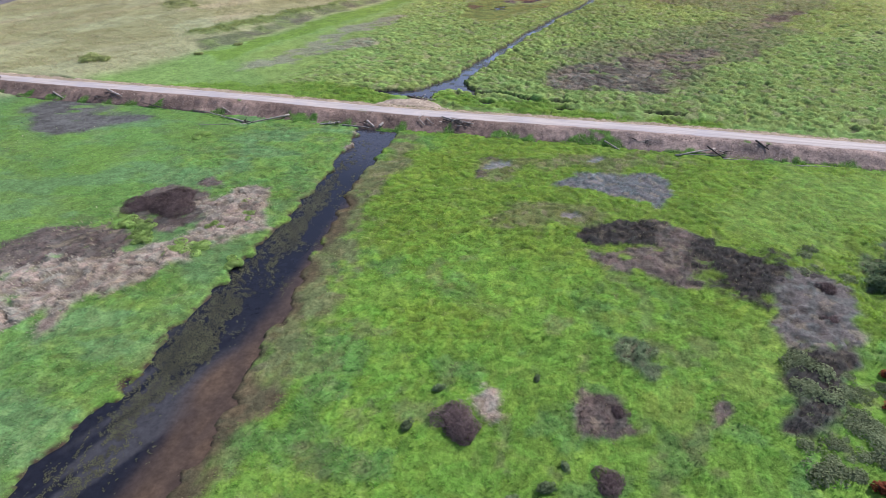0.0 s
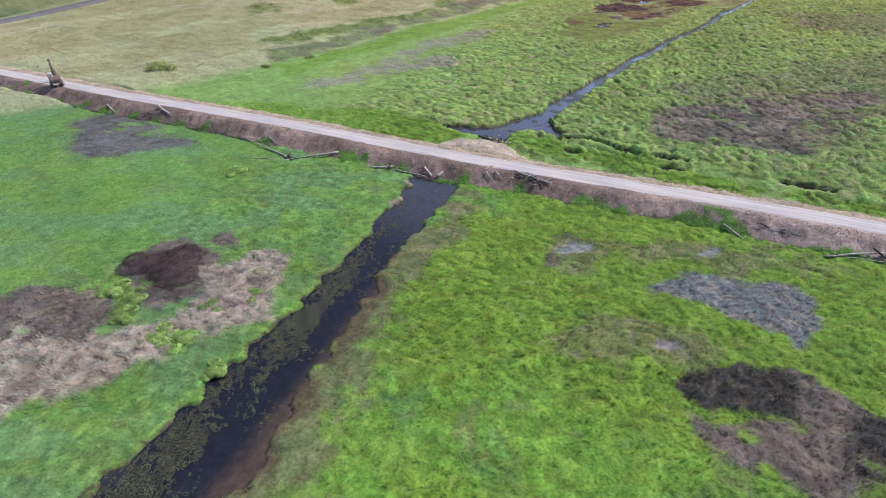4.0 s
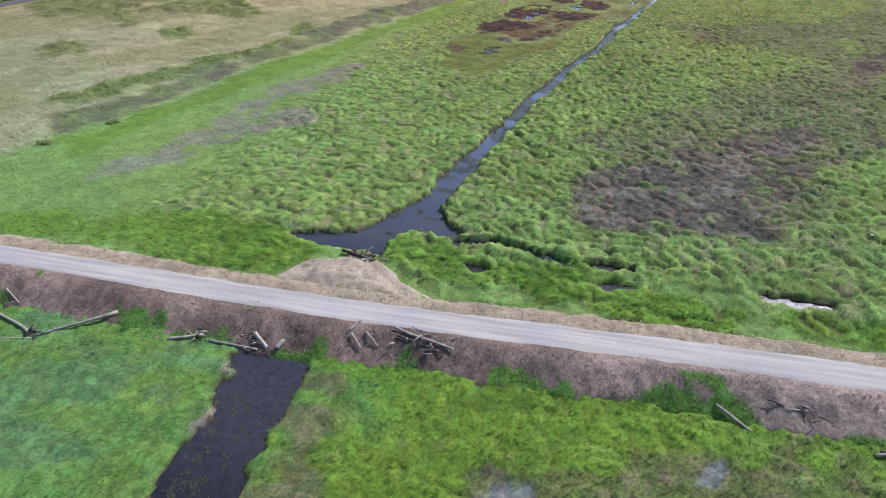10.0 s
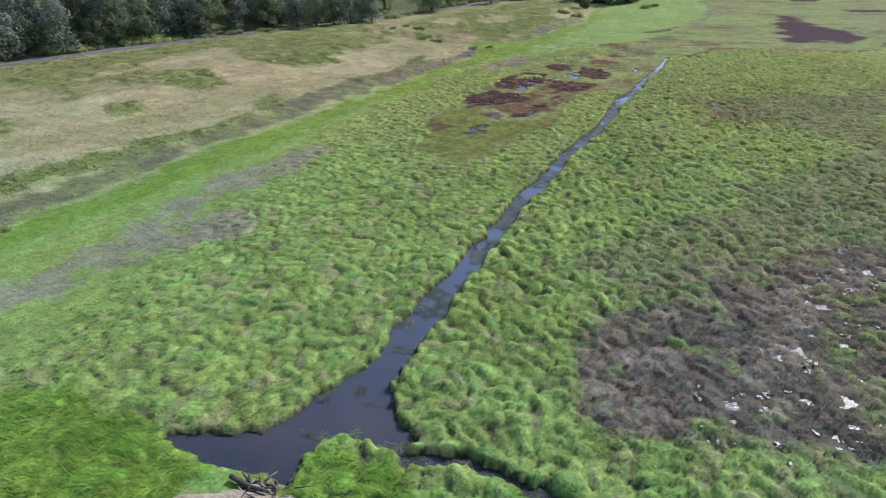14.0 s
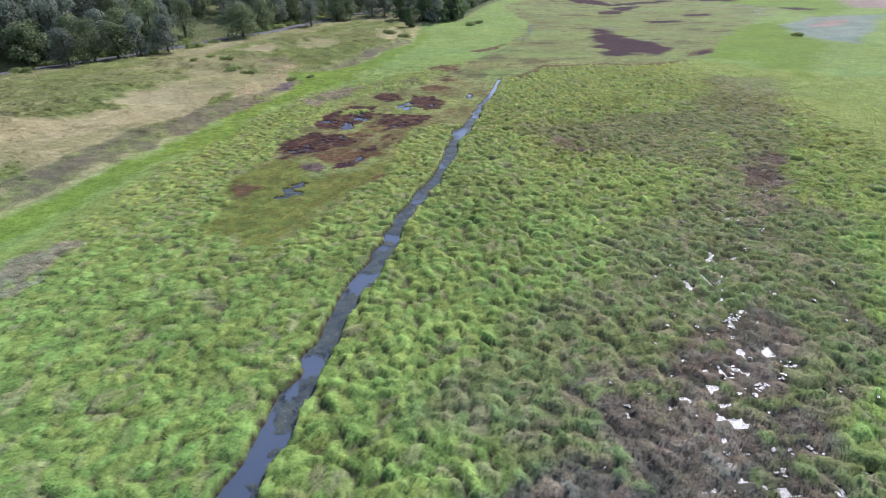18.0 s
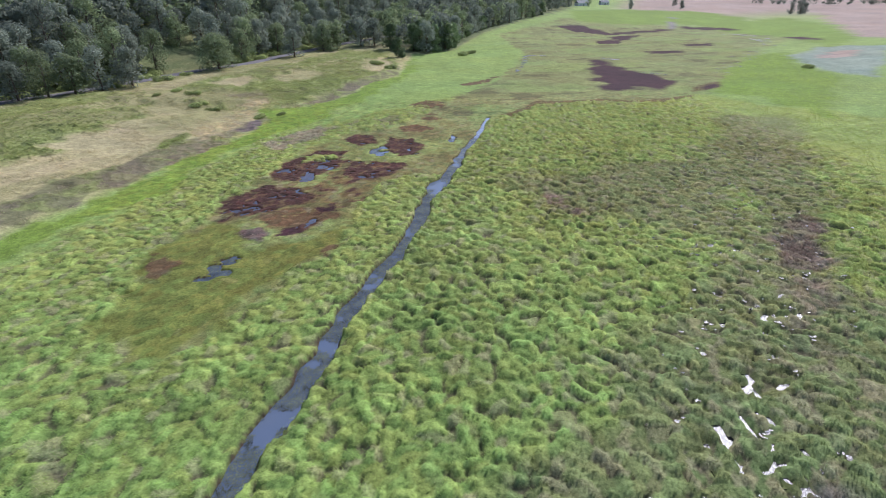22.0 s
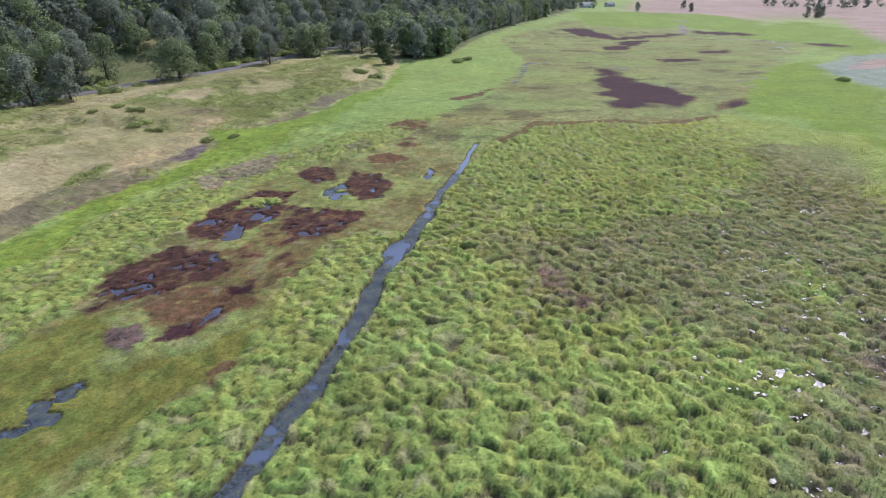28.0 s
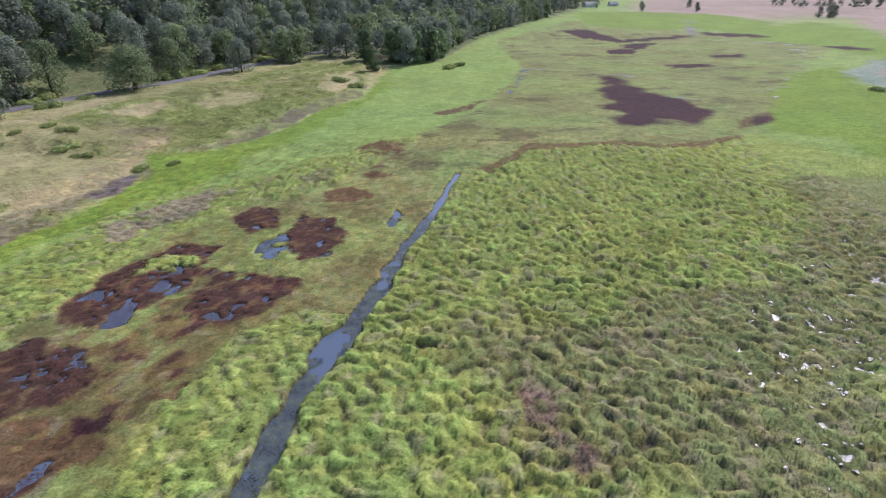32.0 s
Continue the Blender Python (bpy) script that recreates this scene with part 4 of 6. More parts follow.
def graded(lo, hi, step, first, last, down, up, near=(0, 0)):
    """Even steps from lo to hi, then growing steps out to first and last, growing faster past the near limits."""
    def out(start, end, grow, limit):
        p, s, made = start, step, []
        while p < end:
            s *= grow if p < limit else 1.1
            p += s
            made.append(p)
        return made
    a = [-p for p in out(-lo, -first, down, -near[0])]
    return np.array(a[::-1] + list(np.arange(lo, hi + step / 2, step)) + out(hi, last, up, near[1]))


def core(x, y, x0=-66, x1=95, y1=335, wide=16.0):
    """1 in the stretch that the walk passes over, falling to 0 at its rim."""
    return ramp(np.minimum(np.minimum(x - x0, x1 - x), y1 - y), 0, wide)


def rim(x, y):
    return (1 - core(x, y)) * core(x, y, -105, 135, 370, 30.0)


SPOIL = np.array([(-44, 99), (-43, 103), (-40.5, 107.3), (-36, 108.9), (-32.5, 108.6), (-29, 106), (-24, 102.6), (-17, 100.6), (-14, 99)])


# ---- ground: one sheet to the horizon ----
gx, gy = graded(-62, 80, 0.38, -4600, 4600, 1.024, 1.04, (-215, 300)), graded(14, 262, 0.38, -900, 4800, 1.2, 1.0115, (0, 560))
X, Y = np.meshgrid(gx, gy)
X, Y = X.ravel(), Y.ravel()
vals, wet, puddle = cover(X, Y)
Zg = height(X, Y)
bank = ramp(np.abs(Y - 97.7) + 2.2 * (fbm(X, Y, 2.5, 18) - 0.5), 6.0, 4.4) * ramp(-X, -150, -148)
fine = core(X, Y, -76, 104, 350, 14.0)
vals[:, 7] *= 1 - ramp(inside(SPOIL, X, Y), -2.2, -0.6)
Zg = Zg + thatch(X, Y, vals[:, 7]) * fine * (1 - ramp(wet, 0.0, 0.5))
field = (1 - fine) * ramp(np.interp(Y, MARSH_EDGE_Y, MARSH_EDGE_X) - X, 2, 8) * (X > lane_x(Y) + 6) * (Y > 104) * (Y < 520)
Zg = Zg + field * vals[:, 7] * 1.5 * ramp(fbm(X, Y, 4.5, 29, 3), 0.35, 0.7)
Zg = Zg - 0.55 * ramp(wet, 0.25, 0.8) * (Zg < 0.5)
Zg = np.where(puddle > 0.5, np.minimum(Zg, MARSH_Z - 0.14), Zg)
Zg = np.where(bank > 0.5, np.minimum(Zg, MARSH_Z - 0.1), Zg)
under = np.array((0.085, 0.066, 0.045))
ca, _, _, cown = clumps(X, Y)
# soil colour added in the hollows between clumps also paints their shade
leafy_shaded = vals[:, 3:4] * (1 - 0.75 * fine * (1 - ramp(ca, 0.1, 0.6)) * ramp(vals[:, 7], 0.2, 0.6))[:, None]
gcol = vals[:, :3] * (1 + fine * 0.45 * (cown - 0.5))[:, None]
gcol[:, 0] *= 1 + fine * 0.24 * ((cown * 7.3) % 1 - 0.35)
gcol += (0.5 * fine * ramp(vals[:, 6] * 1.1 - 0.85 * ((cown * 13.7) % 1), 0.0, 0.2))[:, None] * (np.array((0.28, 0.235, 0.15)) - gcol)
gcol = gcol * leafy_shaded + under * (1 - leafy_shaded)
gcol = gcol + ramp(wet, 0.02, 0.3)[:, None] * (np.array((0.06, 0.045, 0.03)) - gcol)
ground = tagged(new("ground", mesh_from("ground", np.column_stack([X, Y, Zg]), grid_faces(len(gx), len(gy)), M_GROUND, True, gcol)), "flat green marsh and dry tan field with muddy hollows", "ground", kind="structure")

# the ditch: deep along its near side, shallow over brown silt on the other
DITCH_Y = (14, 22, 28, 33, 36, 41, 48, 56, 63, 73, 83, 93)
DITCH_DEEP = (-31.2, -30.8, -32.0, -31.2, -30.4, -30.2, -30.9, -31.5, -32.0, -32.8, -32.6, -33.2)
wx_, wy_ = np.meshgrid(np.append(np.arange(-44, -24, 0.4), 8.0), np.append(np.arange(12, 94, 0.5), 98.0))
nwx, nwy = wx_.shape[1], wx_.shape[0]
wx_, wy_ = wx_.ravel(), wy_.ravel()
over = wx_ - np.interp(wy_, DITCH_Y, DITCH_DEEP) + 1.6 * (fbm(wx_, wy_ * 0.5, 2.4, 515, 4) - 0.5)
silt_ = ramp(over, -1.2, 1.4) * (1 - 0.8 * ramp(wy_, 62, 76))
streak = ramp(fbm(wx_ * 0.8 - wy_ * 0.25, wy_ * 0.12, 1.6, 518, 4), 0.56, 0.68) * ramp(wy_, 40, 26)
wcol = np.array((0.013, 0.014, 0.019)) + (silt_ * (0.55 + 0.9 * (fbm(wx_, wy_ * 0.6, 1.5, 519, 4) - 0.2)))[:, None] * np.array((0.075, 0.046, 0.018)) + (ramp(wy_, 70, 84) * (1 - 0.5 * silt_))[:, None] * np.array((0.026, 0.026, 0.028)) + (streak * (1 - silt_))[:, None] * np.array((0.035, 0.034, 0.03))
water = tagged(new("water", mesh_from("water", np.column_stack([wx_, wy_, np.full(len(wx_), WATER_Z)]), grid_faces(nwx, nwy), M_WATER, True, wcol)), "dark still ditch water, brown with silt where it is shallow", "water", kind="structure")

stream = tagged(new("stream", mesh_from("stream", [(-110, 98, WATER_Z), (330, 98, WATER_Z), (330, 900, WATER_Z), (-110, 900, WATER_Z)], [(0, 1, 2, 3)], M_STREAM)), "brown pond water turning to a stream painted blue-grey with sky reflection", "water", kind="structure")

# shallow water between the dead plants of the muddy hollow
V = [(cx + k * 15, cy, MARSH_Z - 0.075) for cx, cy in zip(PUDDLE_X, PUDDLE_Y) for k in (-1, 1)]
V = [(2 * V[0][0] - V[2][0], 108, V[0][2]), (2 * V[1][0] - V[3][0], 108, V[0][2])] + V + [(72, 282, V[0][2]), (102, 282, V[0][2])]
puddles = tagged(new("puddles", mesh_from("puddles", V, [(2 * k, 2 * k + 1, 2 * k + 3, 2 * k + 2) for k in range(len(V) // 2 - 1)], M_PUDDLE)), "small shallow puddles glinting between dead stalks", "water", kind="structure")
# small wet glints on the trampled dead plants
r = np.random.default_rng(600)
pn = 24000
ppy = r.uniform(120, 272, pn)
ppx = np.interp(ppy, PUDDLE_Y, PUDDLE_X) + r.normal(0, 1.15, pn) * np.interp(ppy, PUDDLE_Y, PUDDLE_W)
keep = (vnoise(ppx, ppy, 4.5, 601) * 0.55 + vnoise(ppx, ppy, 1.5, 602) * 0.45 > 0.53) & (ppx < 90) & (clumps(ppx, ppy)[0] < 0.35)
ppx, ppy = ppx[keep], ppy[keep]
ci, cj = np.searchsorted(gx, ppx), np.searchsorted(gy, ppy)
ppz = np.max([Zg[(cj - a) * len(gx) + ci - b] for a in (0, 1) for b in (0, 1)], 0) + 0.04
size = r.uniform(0.08, 0.5, len(ppx)) * r.uniform(0.5, 1.0, len(ppx))
turn_ = r.uniform(0, 6.28, len(ppx))
V = np.empty((len(ppx), 8, 3))
for q in range(8):
    reach = size * r.uniform(0.25, 1.25, len(ppx))
    ca_, sa_ = np.cos(q * 0.785) * reach, np.sin(q * 0.785) * reach * 0.6
    V[:, q] = np.column_stack([ppx + ca_ * np.cos(turn_) - sa_ * np.sin(turn_), ppy + ca_ * np.sin(turn_) + sa_ * np.cos(turn_), ppz])
tagged(new("wet_patches", mesh_from("wet_patches", V.reshape(-1, 3), np.arange(len(ppx) * 8).reshape(-1, 8), M_PUDDLE, False)), "small wet patches glinting between dead stalks", "water", kind="stuff")

# strings of open water in the far marsh
GLINTS = (((133, 385), (163, 425), 20, 4.0), ((163, 425), (197, 465), 24, 6.0), ((238, 585), (246, 555), 20, 6.0), ((246, 555), (222, 490), 24, 7.0), ((43, 403), (51, 432), 12, 0.9), ((51, 432), (61, 473), 14, 1.2), ((61, 473), (72, 471), 6, 0.8), ((100, 452), (104, 442), 14, 2.0), ((102, 397), (109, 387), 14, 1.5))
V = []
for (x0, y0), (x1, y1), m, spread in GLINTS:
    for q in range(m):
        t = r.uniform(0, 1)
        cx, cy, big = x0 + (x1 - x0) * t + r.normal(0, spread * 0.5), y0 + (y1 - y0) * t + r.normal(0, spread * 0.5), r.uniform(0.25, 1.0) * (1.0 if y0 < 430 else 1.7)
        cz = float(height(np.array([cx]), np.array([cy]))[0]) + 0.12
        V += [(cx + math.cos(0.785 * c) * big * r.uniform(0.5, 1.9), cy + math.sin(0.785 * c) * big * r.uniform(0.3, 1.0), cz) for c in range(8)]
tagged(new("far_pools", mesh_from("far_pools", V, np.arange(len(V)).reshape(-1, 8), M_PUDDLE, False)), "small bright pools strung through the far marsh", "water", kind="stuff")


# ---- the raised gravel track and its bank ----
def track_mid(x):
    return 97.9 + 0.35 * np.sin(x / 31.0) + 0.25 * np.sin(x / 13.0 + 1)


def track_z(x):
    return ROAD_Z + 0.08 * np.sin(x / 17.0)


bx = np.arange(-230, 150, 0.3)
off = np.array([-6.8, -6.2, -5.6, -5.0, -4.4, -3.9, -3.4, -2.9, -2.4, -2.0, -1.7, -1, 0, 1, 1.9, 2.5, 3.1, 3.7, 4.3, 4.9, 5.5, 6.1])
prof = np.array([-1.75, -1.6, -1.35, -1.1, -0.8, -0.55, -0.3, -0.1, 0.0, 0.03, 0.03, 0.03, 0.03, 0.03, 0.03, 0.0, -0.08, -0.2, -0.42, -0.75, -1.2, -1.75])
BX, BO = np.meshgrid(bx, off)
BX, BO = BX.ravel(), BO.ravel()
wide = 0.8 + 0.45 * vnoise(BX, 0 * BX, 11, 61)
side = np.where(BO < -2, -2 + (BO + 2) * wide, np.where(BO > 2, 2 + (BO - 2) * (0.75 + 0.4 * vnoise(BX, 0 * BX + 9, 14, 62)), BO))
BY = track_mid(BX) + side
rough = ramp(np.abs(BO), 1.9, 3.0)
BZ = track_z(BX) + np.interp(BO, off, prof) - 0.03 + rough * (0.8 * (fbm(BX, BY, 1.8, 63, 4) - 0.5) + 0.35 * (vnoise(BX, BY, 0.5, 64) - 0.5))
BZ = np.where(np.abs(BO) > 6.5, -2.0, BZ)
bcol = np.empty((len(BX), 3))
south = np.array((0.15, 0.108, 0.085)) + np.clip(fbm(BX, BY, 5, 65) - 0.35, 0, 1)[:, None] * np.array((0.3, 0.22, 0.17)) + ramp(BX, -22, 8)[:, None] * np.array((0.09, 0.08, 0.07))
north = np.array((0.36, 0.29, 0.205)) * (0.8 + 0.6 * (fbm(BX, BY, 3, 66) - 0.3))[:, None]
bcol[:] = np.where((BO < 0)[:, None], south, north)
green = ramp(fbm(BX, BY, 3, 67, 4) - 0.12 * ramp(BO, -4.6, -3.0) + 0.25 * ramp(BO, 4.0, 5.0) + 0.22 * ramp(-BO, 4.4, 5.6) + 0.42 * ramp(np.abs(BX - 0.6 + 3 * (fbm(BX, BY, 2, 68) - 0.5)), 7, 2) * (BO < -2), 0.66, 0.74)
bcol += green[:, None] * (np.array((0.09, 0.19, 0.035)) - bcol)
embankment = tagged(new("embankment", mesh_from("embankment", np.column_stack([BX, BY, BZ]), grid_faces(len(bx), len(off)), M_GROUND, True, bcol)), "bank of bare reddish-brown soil with dead stalks carrying the gravel track", "bank", kind="structure")

ro = np.linspace(-1.4, 1.85, 13)
RX, RO = np.meshgrid(bx, ro)
RX, RO = RX.ravel(), RO.ravel()
edge = np.sign(RO) * ramp(np.abs(RO - 0.2), 1.0, 1.6) * 0.5 * (fbm(RX, RO * 3, 2.5, 71) - 0.5)
rut = -0.035 * np.exp(-((np.abs(RO - 0.2) - 0.8) / 0.25) ** 2)
RZ = track_z(RX) + 0.045 + rut + 0.02 * (vnoise(RX, RO, 0.8, 72) - 0.5) - 0.05 * ramp(np.abs(RO - 0.2), 1.35, 1.65)
road = tagged(new("road", mesh_from("road", np.column_stack([RX, track_mid(RX) + RO + edge, RZ]), grid_faces(len(bx), len(ro)), M_GRAVEL)), "pale compacted gravel track with faint wheel ruts", "road", kind="structure")

# spoil heaped on the far side of the bank, by the pond
sx, sy = np.meshgrid(np.arange(-46, -14, 0.3), np.arange(99.2, 110.5, 0.3))
nsx, nsy = sx.shape[1], sx.shape[0]
sx, sy = sx.ravel(), sy.ravel()
d = inside(np.array([(-44, 99), (-43, 103), (-40.5, 107.3), (-36, 108.9), (-32.5, 108.6), (-29, 106), (-24, 102.6), (-17, 100.6), (-14, 99)]), sx, sy) + 1.2 * (fbm(sx, sy, 3, 81) - 0.5)
sz = -1.45 + 0.95 * ramp(d, -0.9, 0.5) + 0.75 * ramp(d, 0.2, 4.5) + (0.6 * (fbm(sx, sy, 2.2, 82, 4) - 0.5) + 0.3 * (vnoise(sx, sy, 0.6, 83) - 0.5)) * ramp(d, -0.5, 1)
spoil = tagged(new("spoil_heap", mesh_from("spoil_heap", np.column_stack([sx, sy, sz]), grid_faces(nsx, nsy), M_SPOIL)), "low heap of pale dug soil and cut stalks beside the pond", "soil heap", kind="structure")

# paved lane at the foot of the wooded hill
ly = np.arange(60, 1300, 4.0)
lo = np.array([-3.4, -3.0, 0, 3.0, 3.4])
LY, LO = np.meshgrid(ly, lo)
LY, LO = LY.ravel(), LO.ravel()
slope = np.gradient(np.interp(ly, LANE_Y, LANE_X), ly)
sl = np.interp(LY, ly, slope)
LX = lane_x(LY) + LO / np.sqrt(1 + sl * sl)
LYs = LY - LO * sl / np.sqrt(1 + sl * sl)
LZ = height(lane_x(LY) + 4, LY) + 0.35 - 0.3 * (np.abs(LO) > 3.2)
lane = tagged(new("lane", mesh_from("lane", np.column_stack([LX, LYs, LZ]), grid_faces(len(ly), len(lo)), M_ASPHALT)), "grey paved lane along the foot of the wooded hill", "road", kind="structure")


# ---- grasses ----
def blades(name, label, x, y, z, tall, width, col, way, seed, kind_label="grass"):
    """Bent leaf blades as one mesh; way: the direction in which each one falls over."""
    r = np.random.default_rng(seed)
    m = len(x)
    a = np.arctan2(way[1], way[0]) + r.normal(0, 0.32, m)
    h = tall * r.uniform(0.6, 1.2, m)
    out = h * r.uniform(0.25, 0.65, m)
    ox, oy = np.cos(a) * out, np.sin(a) * out
    w = width * r.uniform(0.6, 1.4, m)
    px, py = -np.sin(a) * w, np.cos(a) * w
    zb = z - 0.06
    v = np.empty((m, 3, 3))
    v[:, 0] = np.column_stack([x + px, y + py, zb])
    v[:, 1] = np.column_stack([x + ox, y + oy, zb + h * r.uniform(0.4, 0.8, m)])
    v[:, 2] = np.column_stack([x - px, y - py, zb])
    return tagged(new(name, mesh_from(name, v.reshape(-1, 3), np.arange(m * 3).reshape(m, 3), M_GRASS, False, (col[:, None, :] * np.array((0.93, 1.1, 0.93))[None, :, None]).reshape(-1, 3))), label, kind_label, kind="stuff")


def nearest(x, y):
    """The ground sheet's corner nearest to each place."""
    i, j = np.clip(np.searchsorted(gx, x), 1, len(gx) - 1), np.clip(np.searchsorted(gy, y), 1, len(gy) - 1)
    i, j = i - (x - gx[i - 1] < gx[i] - x), j - (y - gy[j - 1] < gy[j] - y)
    return j * len(gx) + i


def grow(name, label, x0, x1, y0, y1, per_metre, seed, width, scale=1.0, share=1.0, fade=None):
    """Blades strewn over a stretch of the plan, as thick as its cover asks."""
    r = np.random.default_rng(seed)
    n = int((x1 - x0) * (y1 - y0) * per_metre)
    px, py = r.uniform(x0, x1, n), r.uniform(y0, y1, n)
    keep = r.uniform(0, 1, n) < fade(px, py)
    px, py = px[keep], py[keep]
    jit = 0.45 if scale == 1.0 else 1.4
    at = nearest(px + r.normal(0, jit, len(px)), py + r.normal(0, jit, len(px)))
    v, w, pud = vals[at], wet[at], puddle[at]
    a_, lx, ly_, own = clumps(px, py)
    off_limits = ((np.abs(py - 98.0) < 4.3 + 1.9 * fbm(px, py, 3, 98)) & (px > -230)) | (np.abs(px - lane_x(py)) < 5) | (inside(SPOIL, px, py) > 0.1)
    keep = (r.uniform(0, 1, len(px)) < v[:, 5] * share * (0.12 + 1.2 * ramp(a_, 0.05, 0.6)) / per_metre) & (w < 0.5) & (pud < 0.5) & (puddle[nearest(px, py)] < 0.3) & (wet[nearest(px, py)] < 0.5) & ~off_limits
    px, py, v, lx, ly_, own = px[keep], py[keep], v[keep], lx[keep], ly_[keep], own[keep]
    vary = 1.0 if scale == 1.0 else 0.4
    col = v[:, :3] * ((1 + 0.1 * vary * r.uniform(-1, 1, len(px))) * (1 + vary * 0.4 * (own - 0.5)))[:, None] * 1.28
    fleck = r.uniform(0, 1, len(px)) < (0.03 * (py < 96) + 0.02)
    col[fleck] = 0.5 * col[fleck] + 0.5 * np.array((0.45, 0.5, 0.28))
    col[:, 0] *= 1 + vary * 0.24 * ((own * 7.3) % 1 - 0.35)
    dry = r.uniform(0, 1, len(px)) * 0.25 + 0.85 * ((own * 13.7) % 1) < v[:, 6] * 1.1
    straw = np.array((0.52, 0.44, 0.28)) * r.uniform(0.5, 1.25, len(px))[:, None]
    col = np.where(dry[:, None], 0.5 * col + 0.5 * straw, col)
    shore = np.max([wet[nearest(px + a, py + b)] for a, b in ((-0.9, 0), (0.9, 0), (0, 0.9), (0, -0.9))], 0) if scale == 1.0 else np.zeros(len(px))
    z = height(px, py) + thatch(px, py, v[:, 7]) * (1 - ramp(w[keep], 0.0, 0.5)) if scale == 1.0 else Zg[nearest(px, py)]
    return blades(name, label, px, py, z, v[:, 4] * (1 - 0.6 * ramp(shore, 0.2, 0.7)) * scale * (0.7 + 0.6 * vnoise(px, py, 3, 97)), width * (0.7 + 0.6 * v[:, 4]), col, (lx * 0.8 - 0.65, ly_ * 0.8 - 0.3), seed + 1)


grow("meadow_grass", "short bright green wet-meadow grass in soft clumps", -66, 56, 13, 97, 56, 100, 0.032, 1.0, 1.0, core)
grow("marsh_grass", "tall clumped green marsh grass leaning in the wind", -66, 70, 98, 190, 50, 200, 0.036, 1.0, 1.0, core)
grow("sedge_tussocks", "tussocks of green sedge with dry stalks between", -66, 95, 190, 335, 44, 300, 0.04, 1.0, 1.0, core)
grow("outer_grass", "green marsh grass further from the stream", -105, 135, 20, 370, 14, 350, 0.09, 1.1, 0.16, rim)
grow("field_weeds", "tall rough weeds and dry grass of the field by the lane", -215, -30, 105, 450, 4, 450, 0.12, 1.45, 0.32, lambda x, y: ramp(np.interp(y, MARSH_EDGE_Y, MARSH_EDGE_X) - x, -2, 6) * (x > lane_x(y)) * ramp(vnoise(x, y, 3.5, 99), 0.25, 0.75))
grow("field_grass", "rough grass and weeds of the dry field and far marsh", -230, 200, 20, 540, 3, 400, 0.16, 1.4, 0.045, lambda x, y: 1 - core(x, y, -105, 118, 350, 30.0))


# low brambles and weeds standing in the green stretches of the dry field
r = np.random.default_rng(460)
k = np.nonzero((field > 0.6) & (vals[:, 7] > 0.5) & (r.uniform(0, 1, len(X)) < 0.7))[0]
k = np.repeat(k, 3)
px, py = X[k] + r.uniform(-1.2, 1.2, len(k)), Y[k] + r.uniform(-1.2, 1.2, len(k))
pz = Zg[nearest(px, py)] + r.uniform(0.05, 0.5, len(k)) * ramp(fbm(px, py, 3.0, 461, 3), 0.3, 0.65)
V = np.empty((len(k), 4, 3))
an, sz_ = r.uniform(0, 6.28, len(k)), r.uniform(0.16, 0.36, len(k))
tip = r.uniform(-0.12, 0.16, (len(k), 4))
for q in range(4):
    wide_ = sz_ * (1.3 if q % 2 else 0.7)
    V[:, q] = np.column_stack([px + np.cos(an + q * 1.571) * wide_, py + np.sin(an + q * 1.571) * wide_, pz + tip[:, q]])
shade = r.uniform(0.8, 1.25, len(k))[:, None] * np.array((0.29, 0.34, 0.115))
tagged(new("field_brambles", mesh_from("field_brambles", V.reshape(-1, 3), np.arange(len(k) * 4).reshape(-1, 4), M_GRASS, False, np.repeat(shade, 4, 0))), "low green brambles spreading over the dry field", "brambles", kind="stuff")


def strew(name, label, px, py, z, length, width, colours, seed):
    """Loose dead stalks lying about at all angles."""
    r = np.random.default_rng(seed)
    a = r.uniform(0, 6.28, len(px))
    pick = np.array(colours)[r.integers(0, len(colours), len(px))] * r.uniform(0.6, 1.25, len(px))[:, None]
    return blades(name, label, px, py, z + 0.06, length * r.uniform(0.6, 1.4, len(px)), width, pick, (np.cos(a), np.sin(a)), seed + 1, "dead stalks")


r = np.random.default_rng(500)
n = 22000
px, po = r.uniform(-130, 60, n), r.uniform(-6.0, -1.9, n)
keep = r.uniform(0, 1, n) < 0.3 + 0.9 * vnoise(px, po * 2, 3, 501)
px, po = px[keep], po[keep]
strew("bank_stalks", "dead brown stalks and roots on the bare bank", px, track_mid(px) + po, track_z(px) + np.interp(po, off, prof) - 0.02, 0.35, 0.035, [(0.34, 0.26, 0.21), (0.19, 0.14, 0.12), (0.5, 0.42, 0.34)], 502)
px, po = r.uniform(-130, 60, 9000), r.uniform(1.9, 4.8, 9000)
strew("verge_straw", "pale cut straw along the edge of the track", px, track_mid(px) + po, track_z(px) + np.interp(po, off, prof), 0.3, 0.035, [(0.65, 0.54, 0.37), (0.48, 0.39, 0.27), (0.26, 0.34, 0.1)], 504)
k = np.nonzero((d > 0.4) & (r.uniform(0, 1, len(d)) < 0.9))[0]
strew("spoil_straw", "pale cut stalks strewn over the dug soil", sx[k] + r.uniform(-0.15, 0.15, len(k)), sy[k] + r.uniform(-0.15, 0.15, len(k)), sz[k], 0.3, 0.035, [(0.65, 0.55, 0.43), (0.5, 0.4, 0.3), (0.3, 0.24, 0.18)], 506)

